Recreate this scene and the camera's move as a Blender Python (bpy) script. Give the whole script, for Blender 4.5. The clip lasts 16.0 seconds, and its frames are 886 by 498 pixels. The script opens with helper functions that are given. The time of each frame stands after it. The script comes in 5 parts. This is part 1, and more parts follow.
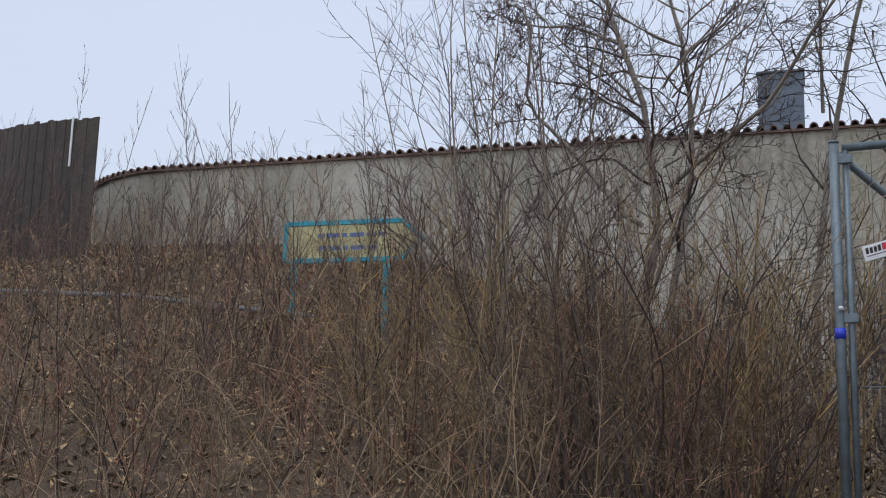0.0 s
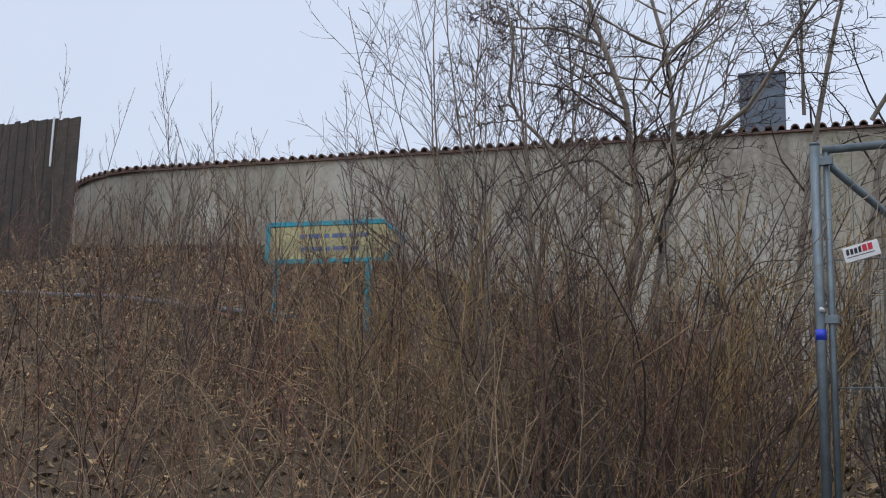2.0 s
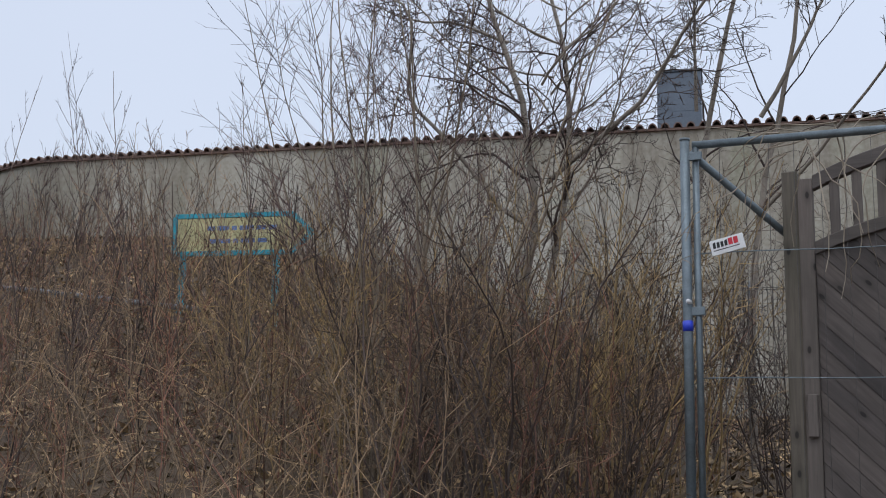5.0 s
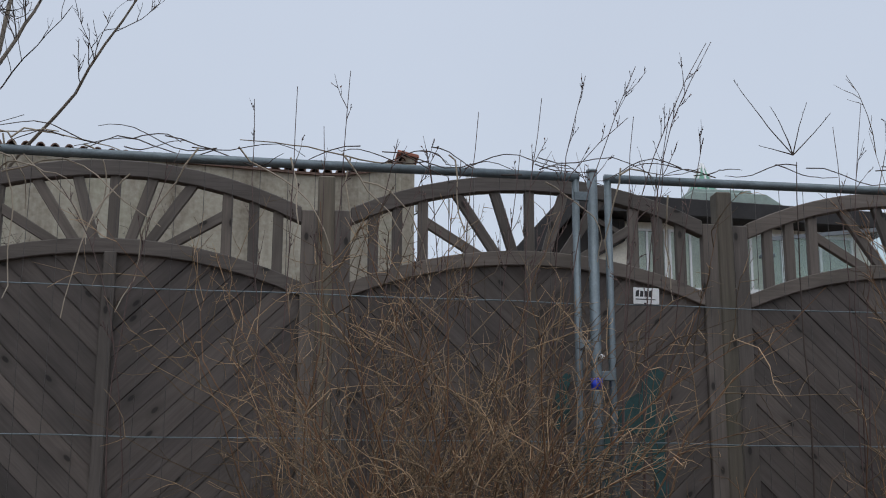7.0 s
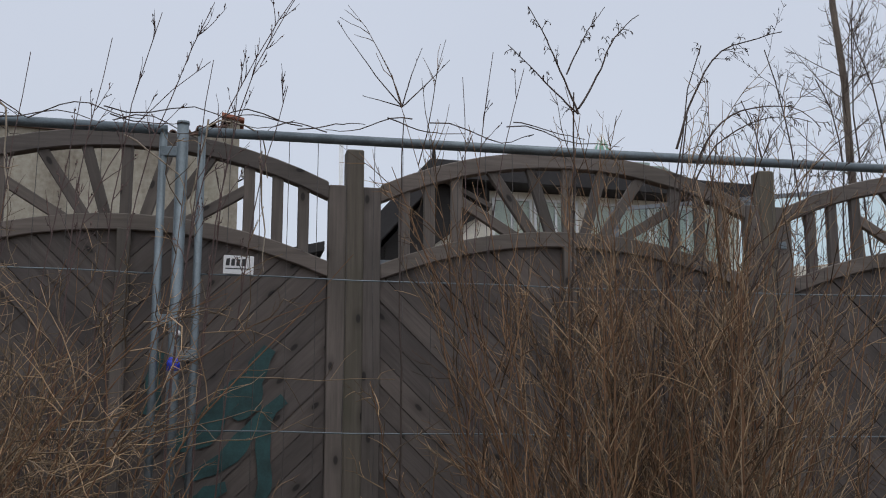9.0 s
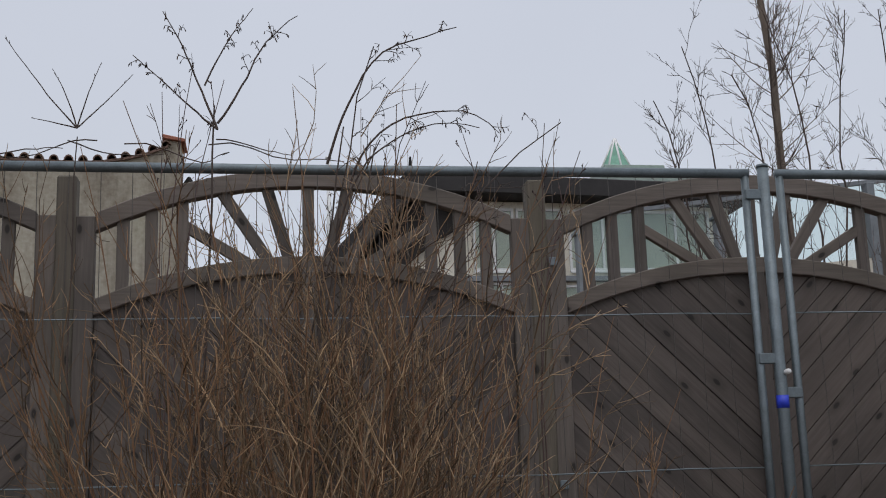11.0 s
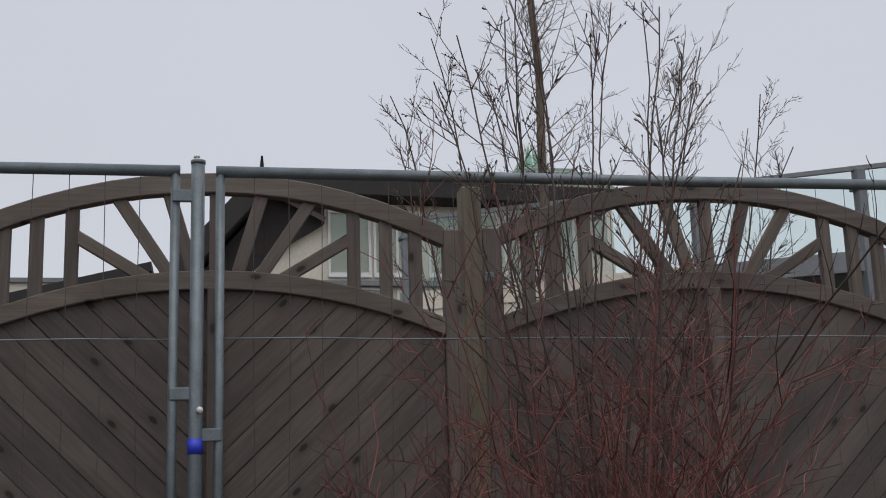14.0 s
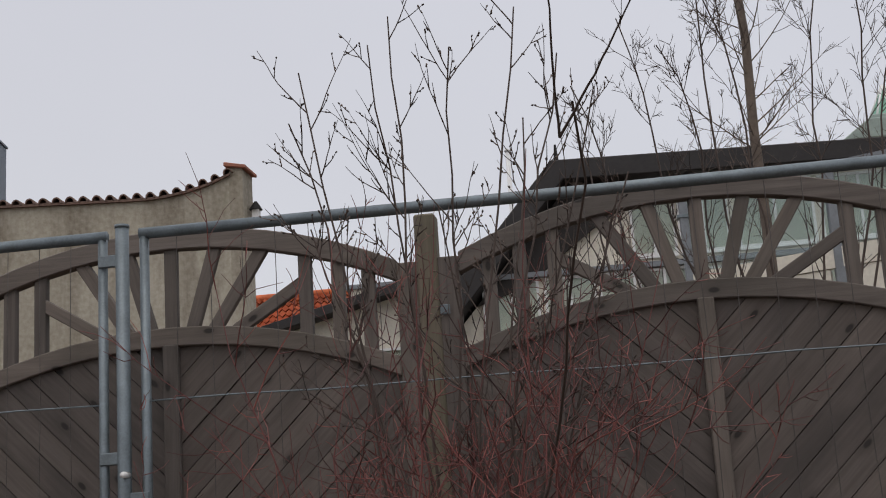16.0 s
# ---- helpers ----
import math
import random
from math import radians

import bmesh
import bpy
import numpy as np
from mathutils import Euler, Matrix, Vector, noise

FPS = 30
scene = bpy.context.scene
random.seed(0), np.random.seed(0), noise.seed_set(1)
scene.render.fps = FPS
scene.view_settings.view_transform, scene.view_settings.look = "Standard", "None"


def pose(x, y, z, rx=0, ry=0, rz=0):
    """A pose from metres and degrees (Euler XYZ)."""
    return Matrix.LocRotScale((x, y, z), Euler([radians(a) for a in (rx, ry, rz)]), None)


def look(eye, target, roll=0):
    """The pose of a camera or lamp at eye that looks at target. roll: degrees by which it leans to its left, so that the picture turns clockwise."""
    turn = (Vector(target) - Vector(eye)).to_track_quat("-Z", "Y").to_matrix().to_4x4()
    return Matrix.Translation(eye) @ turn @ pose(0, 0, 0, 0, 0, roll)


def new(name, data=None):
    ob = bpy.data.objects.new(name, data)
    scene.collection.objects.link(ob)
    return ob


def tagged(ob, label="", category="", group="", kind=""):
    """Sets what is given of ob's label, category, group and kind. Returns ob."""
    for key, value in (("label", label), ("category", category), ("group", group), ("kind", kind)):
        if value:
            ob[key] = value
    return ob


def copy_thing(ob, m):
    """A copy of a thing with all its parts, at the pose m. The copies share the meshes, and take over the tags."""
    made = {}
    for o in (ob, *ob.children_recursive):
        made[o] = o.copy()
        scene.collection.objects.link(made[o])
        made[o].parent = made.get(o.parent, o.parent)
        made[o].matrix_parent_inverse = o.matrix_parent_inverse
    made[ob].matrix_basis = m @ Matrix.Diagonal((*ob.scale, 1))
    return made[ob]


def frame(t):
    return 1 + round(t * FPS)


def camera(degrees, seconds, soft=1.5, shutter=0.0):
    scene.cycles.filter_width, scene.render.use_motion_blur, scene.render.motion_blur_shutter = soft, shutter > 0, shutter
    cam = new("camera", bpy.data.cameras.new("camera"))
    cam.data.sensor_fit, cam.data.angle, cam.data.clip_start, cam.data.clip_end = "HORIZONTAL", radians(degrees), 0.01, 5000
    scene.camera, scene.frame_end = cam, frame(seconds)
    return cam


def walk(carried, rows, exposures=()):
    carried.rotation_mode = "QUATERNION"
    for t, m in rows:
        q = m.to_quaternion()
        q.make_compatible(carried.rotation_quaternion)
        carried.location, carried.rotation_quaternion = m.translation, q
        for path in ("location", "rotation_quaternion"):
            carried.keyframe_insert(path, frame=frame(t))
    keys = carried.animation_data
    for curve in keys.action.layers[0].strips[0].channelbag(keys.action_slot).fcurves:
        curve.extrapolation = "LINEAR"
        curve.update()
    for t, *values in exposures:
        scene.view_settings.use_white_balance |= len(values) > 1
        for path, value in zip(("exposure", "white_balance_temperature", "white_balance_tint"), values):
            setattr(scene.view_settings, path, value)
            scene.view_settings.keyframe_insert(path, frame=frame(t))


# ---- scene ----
cam = camera(40.4, 16.0, soft=1.05)
EXPOSURES = [(0, 0.25, 6200, 10), (5.2, 0.28, 6250, 10), (5.6, 0.53, 6300, 9), (6.0, 0.62, 6300, 9), (6.4, 0.58, 6200, 8), (6.7, 0.0, 6350, 8), (7.5, 0.03, 6400, 9), (8, 0.04, 6450, 9), (9, 0.04, 6550, 10), (9.6, 0.09, 6600, 10), (11.8, -0.04, 6800, 11), (12.6, 0.04, 6850, 11), (13, 0.04, 6900, 11), (14.5, -0.02, 7000, 12), (15.5, 0.1, 7100, 13), (16, 0.06, 7150, 13)]
PATH = [
    (0, (0.512, -6.317, 0.204), (-0.431, -4.595, 0.582), 1.5),
    (0.5, (0.515, -6.331, 0.2), (-0.416, -4.603, 0.582), 1.8),
    (1, (0.511, -6.327, 0.209), (-0.409, -4.594, 0.592), 1.5),
    (1.5, (0.508, -6.306, 0.211), (-0.409, -4.571, 0.595), 1.7),
    (2, (0.513, -6.315, 0.207), (-0.405, -4.579, 0.587), 1.4),
    (2.5, (0.51, -6.307, 0.212), (-0.409, -4.57, 0.585), 1.2),
    (3, (0.515, -6.34, 0.202), (-0.405, -4.603, 0.572), 1.5),
    (3.2, (0.515, -6.336, 0.203), (-0.404, -4.599, 0.574), 1.4),
    (5.3, (0.828, -6.171, 0.192), (0.071, -4.358, 0.565), 0.9),
    (5.5, (0.859, -6.077, 0.201), (0.232, -4.216, 0.579), 0.4),
    (6, (1.000, -5.836, 0.239), (0.717, -3.893, 0.619), 0.8),
    (6.4, (1.124, -5.538, 0.315), (1.333, -3.6, 0.763), -0.1),
    (6.5, (1.16, -5.465, 0.323), (1.434, -3.536, 0.776), -0.4),
    (6.6, (1.229, -5.407, 0.329), (1.502, -3.476, 0.774), 2.2),
    (7, (1.605, -5.370, 0.345), (1.865, -3.437, 0.787), 0.2),
    (7.5, (1.95, -5.287, 0.359), (2.256, -3.356, 0.779), -1.4),
    (8, (2.310, -5.072, 0.400), (2.729, -3.166, 0.837), -0.1),
    (8.5, (2.741, -4.952, 0.422), (3.091, -3.035, 0.870), 1.5),
    (9, (3.091, -4.99, 0.455), (3.469, -3.066, 0.849), -0.1),
    (9.5, (3.390, -4.916, 0.496), (3.832, -3.014, 0.932), 0.6),
    (9.7, (3.543, -4.881, 0.509), (3.996, -2.981, 0.944), 0.4),
    (11.8, (4.895, -4.737, 0.602), (5.131, -2.791, 1.002), -2.9),
    (12, (5.011, -4.705, 0.591), (5.277, -2.763, 0.989), -2.3),
    (12.5, (5.344, -4.514, 0.638), (5.731, -2.591, 1.028), -4.5),
    (13, (5.792, -4.490, 0.659), (6.109, -2.556, 1.058), -0.1),
    (13.5, (6.135, -4.419, 0.689), (6.472, -2.488, 1.085), -1.6),
    (14, (6.515, -4.33, 0.725), (6.896, -2.41, 1.138), -1.8),
    (14.5, (6.930, -4.360, 0.751), (7.250, -2.422, 1.125), -0.9),
    (15, (7.29, -4.265, 0.75), (7.592, -2.327, 1.146), 0.8),
    (15.2, (7.417, -4.241, 0.789), (7.737, -2.305, 1.177), -0.5),
    (15.5, (7.680, -4.201, 0.826), (7.764, -2.243, 1.222), -2.1),
    (16, (8.080, -4.149, 0.906), (7.831, -2.206, 1.309), -3.8),
]
walk(cam, [(t, look(eye, target, roll)) for t, eye, target, roll in PATH], EXPOSURES)

# ---- light ----
world = bpy.data.worlds.new("overcast_world")
scene.world = world
world.use_nodes = True
wt = world.node_tree
bg = wt.nodes["Background"]
sky = wt.nodes.new("ShaderNodeTexSky")
sky.sky_type, sky.sun_disc = "NISHITA", False
sky.sun_elevation, sky.sun_rotation = radians(35), radians(200)
geo = wt.nodes.new("ShaderNodeTexCoord")
sep = wt.nodes.new("ShaderNodeSeparateXYZ")
wt.links.new(geo.outputs["Generated"], sep.inputs[0])
ramp = wt.nodes.new("ShaderNodeValToRGB")
ramp.color_ramp.elements[0].position, ramp.color_ramp.elements[0].color = 0.0, (0.66, 0.70, 0.78, 1)
ramp.color_ramp.elements[1].position, ramp.color_ramp.elements[1].color = 1.0, (1.25, 1.32, 1.45, 1)
mid = ramp.color_ramp.elements.new(0.42)
mid.color = (0.66, 0.71, 0.82, 1)
wt.links.new(sep.outputs["Z"], ramp.inputs[0])
cloud = wt.nodes.new("ShaderNodeTexNoise")
cloud.inputs["Scale"].default_value, cloud.inputs["Detail"].default_value = 1.6, 5
wt.links.new(geo.outputs["Generated"], cloud.inputs["Vector"])
cr = wt.nodes.new("ShaderNodeMapRange")
cr.inputs["To Min"].default_value, cr.inputs["To Max"].default_value = 0.9, 1.1
wt.links.new(cloud.outputs["Fac"], cr.inputs["Value"])
mul = wt.nodes.new("ShaderNodeVectorMath")
mul.operation = "SCALE"
wt.links.new(ramp.outputs["Color"], mul.inputs[0])
wt.links.new(cr.outputs["Result"], mul.inputs["Scale"])
skys = wt.nodes.new("ShaderNodeVectorMath")
skys.operation = "SCALE"
skys.inputs["Scale"].default_value = 0.02
wt.links.new(sky.outputs["Color"], skys.inputs[0])
add = wt.nodes.new("ShaderNodeVectorMath")
add.operation = "ADD"
wt.links.new(mul.outputs[0], add.inputs[0])
wt.links.new(skys.outputs[0], add.inputs[1])
wt.links.new(add.outputs[0], bg.inputs["Color"])
bg.inputs["Strength"].default_value = 0.8

sun_data = bpy.data.lights.new("sun", "SUN")
sun_data.energy, sun_data.angle, sun_data.color = 0.5, radians(40), (1.0, 0.96, 0.9)
sun = new("sun", sun_data)
sun.matrix_world = look((0, -20, 40), (0, 0, 0))


# ---- materials ----
def material(name, build):
    m = bpy.data.materials.new(name)
    m.use_nodes = True
    nt = m.node_tree
    build(nt, nt.nodes["Principled BSDF"])
    return m


def tex_noise(nt, scale, detail=4, stretch=(1, 1, 1), source="Object", rough=0.55):
    co = nt.nodes.new("ShaderNodeTexCoord")
    mp = nt.nodes.new("ShaderNodeMapping")
    mp.inputs["Scale"].default_value = stretch
    nt.links.new(co.outputs[source], mp.inputs["Vector"])
    info = nt.nodes.new("ShaderNodeObjectInfo")
    shift = nt.nodes.new("ShaderNodeVectorMath")
    shift.operation = "MULTIPLY_ADD"
    comb = nt.nodes.new("ShaderNodeCombineXYZ")
    for i in range(3):
        nt.links.new(info.outputs["Random"], comb.inputs[i])
    nt.links.new(comb.outputs[0], shift.inputs[0])
    shift.inputs[1].default_value = (37, 53, 71)
    nt.links.new(mp.outputs[0], shift.inputs[2])
    n = nt.nodes.new("ShaderNodeTexNoise")
    n.inputs["Scale"].default_value, n.inputs["Detail"].default_value, n.inputs["Roughness"].default_value = scale, detail, rough
    nt.links.new(shift.outputs[0], n.inputs["Vector"])
    return n.outputs["Fac"]


def ramp_of(nt, fac, stops):
    r = nt.nodes.new("ShaderNodeValToRGB")
    while len(r.color_ramp.elements) < len(stops):
        r.color_ramp.elements.new(0.5)
    for e, (p, c) in zip(r.color_ramp.elements, stops):
        e.position, e.color = p, (*c, 1)
    nt.links.new(fac, r.inputs[0])
    return r.outputs[0]


def mix(nt, fac, a, b, mode="MIX"):
    m = nt.nodes.new("ShaderNodeMix")
    m.data_type, m.blend_type = "RGBA", mode
    for sock, v in ((m.inputs[0], fac), (m.inputs[6], a), (m.inputs[7], b)):
        if isinstance(v, bpy.types.NodeSocket):
            nt.links.new(v, sock)
        else:
            sock.default_value = v if isinstance(v, (int, float)) else (*v, 1)
    return m.outputs[2]


def bump(nt, p, fac, strength, dist=0.01):
    b = nt.nodes.new("ShaderNodeBump")
    b.inputs["Strength"].default_value, b.inputs["Distance"].default_value = strength, dist
    nt.links.new(fac, b.inputs["Height"])
    nt.links.new(b.outputs[0], p.inputs["Normal"])


def simple(name, color, rough=0.7, metal=0.0, vary=0.25, scale=8, detail=5, relief=0.15, stretch=(1, 1, 1), random_tone=0.0, islands=0.0):
    lo = tuple(c * (1 - vary) for c in color)
    hi = tuple(min(1, c * (1 + vary)) for c in color)

    def build(nt, p):
        f = tex_noise(nt, scale, detail, stretch)
        col = ramp_of(nt, f, [(0.3, lo), (0.7, hi)])
        g = tex_noise(nt, scale * 9, 3, stretch)
        col = mix(nt, 0.3, col, ramp_of(nt, g, [(0.3, tuple(c * 0.6 for c in color)), (0.7, hi)]))
        if random_tone:
            info = nt.nodes.new("ShaderNodeObjectInfo")
            tone = ramp_of(nt, info.outputs["Random"], [(0, (1 - random_tone,) * 3), (1, (1 + random_tone,) * 3)])
            col = mix(nt, 1.0, col, tone, "MULTIPLY")
        if islands:
            g0 = nt.nodes.new("ShaderNodeNewGeometry")
            tone = ramp_of(nt, g0.outputs["Random Per Island"], [(0, (1 - islands,) * 3), (0.6, (1, 1, 1)), (1, (1 + 1.6 * islands, 1 + 1.5 * islands, 1 + 1.3 * islands))])
            col = mix(nt, 1.0, col, tone, "MULTIPLY")
        nt.links.new(col, p.inputs["Base Color"])
        p.inputs["Roughness"].default_value, p.inputs["Metallic"].default_value = rough, metal
        if relief:
            bump(nt, p, g, relief)
    return material(name, build)


def wood_mat(name, light, dark, stain, knots=True):
    def build(nt, p):
        grain = tex_noise(nt, 9, 6, (0.35, 7, 7), rough=0.65)
        col = ramp_of(nt, grain, [(0.25, dark), (0.75, light)])
        blot = tex_noise(nt, 2.6, 4, (0.7, 1.6, 1.6))
        col = mix(nt, ramp_of(nt, blot, [(0.42, (0, 0, 0)), (0.7, (0.75,) * 3)]), col, stain)
        if knots:
            co = nt.nodes.new("ShaderNodeTexCoord")
            sep_k = nt.nodes.new("ShaderNodeSeparateXYZ")
            nt.links.new(co.outputs["Object"], sep_k.inputs[0])
            info = nt.nodes.new("ShaderNodeObjectInfo")
            along = nt.nodes.new("ShaderNodeMath")
            along.operation, along.inputs[1].default_value = "MULTIPLY_ADD", 2.6
            shift = nt.nodes.new("ShaderNodeMath")
            shift.operation, shift.inputs[1].default_value = "MULTIPLY", 91
            nt.links.new(info.outputs["Random"], shift.inputs[0])
            nt.links.new(sep_k.outputs["X"], along.inputs[0])
            nt.links.new(shift.outputs[0], along.inputs[2])
            across = nt.nodes.new("ShaderNodeMath")
            across.operation, across.inputs[1].default_value = "MULTIPLY_ADD", 5.2
            nt.links.new(sep_k.outputs["Z"], across.inputs[0])
            nt.links.new(shift.outputs[0], across.inputs[2])
            comb = nt.nodes.new("ShaderNodeCombineXYZ")
            nt.links.new(along.outputs[0], comb.inputs[0])
            nt.links.new(across.outputs[0], comb.inputs[1])
            v = nt.nodes.new("ShaderNodeTexVoronoi")
            v.voronoi_dimensions = "2D"
            v.inputs["Scale"].default_value = 1.0
            nt.links.new(comb.outputs[0], v.inputs["Vector"])
            halo = ramp_of(nt, v.outputs["Distance"], [(0.06, (0.6,) * 3), (0.16, (0, 0, 0))])
            col = mix(nt, halo, col, tuple(c * 0.75 for c in dark))
            col = mix(nt, ramp_of(nt, v.outputs["Distance"], [(0.035, (0.95,) * 3), (0.06, (0, 0, 0))]), col, tuple(c * 0.22 for c in dark))
        info2 = nt.nodes.new("ShaderNodeObjectInfo")
        tone = ramp_of(nt, info2.outputs["Random"], [(0, (0.82, 0.82, 0.84)), (0.5, (1, 1, 1)), (1, (1.2, 1.18, 1.16))])
        col = mix(nt, 1.0, col, tone, "MULTIPLY")
        nt.links.new(col, p.inputs["Base Color"])
        p.inputs["Roughness"].default_value = 0.78
        bump(nt, p, grain, 0.35, 0.006)
    return material(name, build)


M_BOARD = wood_mat("weathered_board", (0.146, 0.122, 0.11), (0.082, 0.068, 0.06), (0.044, 0.038, 0.035))
M_FRAME = wood_mat("weathered_frame_wood", (0.178, 0.151, 0.134), (0.098, 0.082, 0.072), (0.07, 0.061, 0.051))
M_POST = wood_mat("weathered_post_wood", (0.175, 0.148, 0.115), (0.09, 0.075, 0.058), (0.075, 0.074, 0.045))
M_STEEL = simple("galvanised_steel", (0.175, 0.21, 0.23), 0.5, 0.55, 0.25, 14, 6, 0.05)
M_WIRE = simple("dull_wire", (0.1, 0.09, 0.085), 0.55, 0.5, 0.3, 20, 3, 0.0)
M_PLAIN_WHITE = simple("white_plastic_sign", (0.8, 0.8, 0.8), 0.45, 0, 0.06, 30, 3, 0.0)
M_INK = simple("black_ink", (0.02, 0.02, 0.022), 0.5, 0, 0.2, 30, 2, 0)
M_RED = simple("red_ink", (0.6, 0.03, 0.05), 0.5, 0, 0.1, 30, 2, 0)
M_BLUE = simple("blue_tape", (0.03, 0.06, 0.6), 0.4, 0, 0.2, 30, 2, 0)
M_TEAL = simple("teal_paint", (0.03, 0.33, 0.42), 0.5, 0, 0.3, 12, 4, 0.1)
M_SPRAY = simple("teal_spray_paint", (0.02, 0.066, 0.066), 0.65, 0, 0.5, 14, 5, 0.1)
M_YELLOW = simple("faded_yellow_board", (0.5, 0.46, 0.24), 0.6, 0, 0.3, 6, 5, 0.05)
M_BLUEINK = simple("faded_blue_ink", (0.12, 0.2, 0.42), 0.6, 0, 0.3, 12, 3, 0)
M_DARKWOOD = wood_mat("dark_brown_plank", (0.1, 0.078, 0.062), (0.045, 0.035, 0.03), (0.04, 0.035, 0.03), False)
M_CLAY = simple("old_clay_tile", (0.17, 0.11, 0.088), 0.85, 0, 0.45, 5, 6, 0.4)
M_CLAYRED = simple("red_clay_cap", (0.38, 0.15, 0.1), 0.85, 0, 0.3, 5, 6, 0.3)
M_ORANGE = simple("orange_clay_tile", (0.5, 0.12, 0.045), 0.8, 0, 0.25, 3, 5, 0.2, random_tone=0.25)
M_ROOF = simple("black_roof_felt", (0.028, 0.026, 0.027), 0.75, 0, 0.3, 2, 5, 0.2)
M_DARKBOARD = wood_mat("dark_stained_boards", (0.035, 0.03, 0.028), (0.018, 0.016, 0.015), (0.02, 0.018, 0.016), False)
M_CREAM = simple("cream_wall_paint", (0.72, 0.68, 0.59), 0.8, 0, 0.1, 2, 5, 0.1)
M_WHITEP = simple("white_window_paint", (0.8, 0.81, 0.81), 0.5, 0, 0.08, 4, 4, 0.03)
M_GREYPAINT = simple("grey_painted_metal", (0.2, 0.22, 0.24), 0.5, 0.2, 0.15, 5, 4, 0.05)
M_CHIM = simple("blue_grey_sheet_metal", (0.13, 0.155, 0.19), 0.5, 0.3, 0.15, 2.5, 5, 0.05)
# black metal parts, and the dark hollow under the terrace put in as colour
M_BLACK = simple("black_paint_and_void_shade", (0.012, 0.012, 0.012), 0.9, 0, 0.2, 4, 3, 0)
M_DECK = simple("grey_green_roofing", (0.3, 0.37, 0.34), 0.6, 0.1, 0.2, 3, 5, 0.1)
M_COPPER = simple("green_patina", (0.2, 0.42, 0.32), 0.6, 0.1, 0.25, 4, 5, 0.1)
M_REDTWIG = simple("red_dogwood_bark", (0.155, 0.05, 0.045), 0.6, 0, 0.35, 7, 4, 0.1, islands=0.68)
M_GREYBARK = simple("grey_brown_bark", (0.14, 0.11, 0.088), 0.85, 0, 0.35, 7, 5, 0.3, islands=0.68)
M_TRUNK = simple("grey_tan_bark", (0.25, 0.215, 0.175), 0.85, 0, 0.35, 7, 5, 0.3, islands=0.5)
M_DARKBARK = simple("dark_bark", (0.075, 0.055, 0.047), 0.85, 0, 0.35, 7, 5, 0.3, islands=0.68)
M_TAN = simple("tan_dry_twig", (0.235, 0.163, 0.1), 0.8, 0, 0.4, 5, 4, 0.1, islands=0.68)
M_OCHRE = simple("ochre_twig_bark", (0.29, 0.2, 0.09), 0.8, 0, 0.4, 5, 4, 0.1, islands=0.68)
M_ORTWIG = simple("orange_brown_twig", (0.195, 0.105, 0.055), 0.8, 0, 0.4, 5, 4, 0.1, islands=0.68)
M_PALE = simple("pale_dead_vine", (0.36, 0.3, 0.23), 0.8, 0, 0.3, 5, 4, 0.1, islands=0.68)
M_PURPLE = simple("purplish_twig_bark", (0.18, 0.13, 0.095), 0.8, 0, 0.35, 6, 4, 0.1, islands=0.75)
M_WILLOW = simple("dark_purple_twig_bark", (0.105, 0.068, 0.062), 0.8, 0, 0.35, 6, 4, 0.1, islands=0.7)
M_DARKRED = simple("dark_red_brown_twig_bark", (0.125, 0.08, 0.052), 0.8, 0, 0.35, 6, 4, 0.1, islands=0.7)
M_REDBROWN = simple("red_brown_shoot_bark", (0.19, 0.088, 0.058), 0.75, 0, 0.35, 6, 4, 0.1, islands=0.75)
M_UNDER = simple("brown_undergrowth_bark", (0.25, 0.17, 0.105), 0.85, 0, 0.35, 6, 4, 0.1, islands=0.85)
M_BRUSH = simple("brown_brush_twig", (0.18, 0.11, 0.062), 0.8, 0, 0.4, 5, 4, 0.1, islands=0.68)
M_LEAF = simple("dead_leaf", (0.25, 0.175, 0.095), 0.85, 0, 0.4, 2.5, 4, 0.1, islands=0.8)
M_PALEBARK = simple("pale_grey_tan_bark", (0.25, 0.2, 0.145), 0.85, 0, 0.35, 7, 5, 0.3, islands=0.3)


def build_plaster(nt, p):
    big = tex_noise(nt, 0.55, 5, source="Object")
    col = ramp_of(nt, big, [(0.3, (0.29, 0.255, 0.195)), (0.55, (0.43, 0.395, 0.32)), (0.75, (0.56, 0.535, 0.465))])
    streak = tex_noise(nt, 2.2, 5, (1, 1, 0.12), rough=0.65)
    col = mix(nt, ramp_of(nt, streak, [(0.45, (0, 0, 0)), (0.66, (0.9,) * 3)]), col, (0.17, 0.138, 0.1))
    green = tex_noise(nt, 1.1, 5, (1, 1, 0.35))
    col = mix(nt, ramp_of(nt, green, [(0.58, (0, 0, 0)), (0.75, (0.6,) * 3)]), col, (0.2, 0.22, 0.12))
    fine = tex_noise(nt, 16, 6)
    col = mix(nt, 0.22, col, ramp_of(nt, fine, [(0.3, (0.2, 0.18, 0.14)), (0.7, (0.7, 0.68, 0.6))]))
    nt.links.new(col, p.inputs["Base Color"])
    p.inputs["Roughness"].default_value = 0.9
    bump(nt, p, fine, 0.3, 0.02)


M_PLASTER = material("stained_plaster", build_plaster)


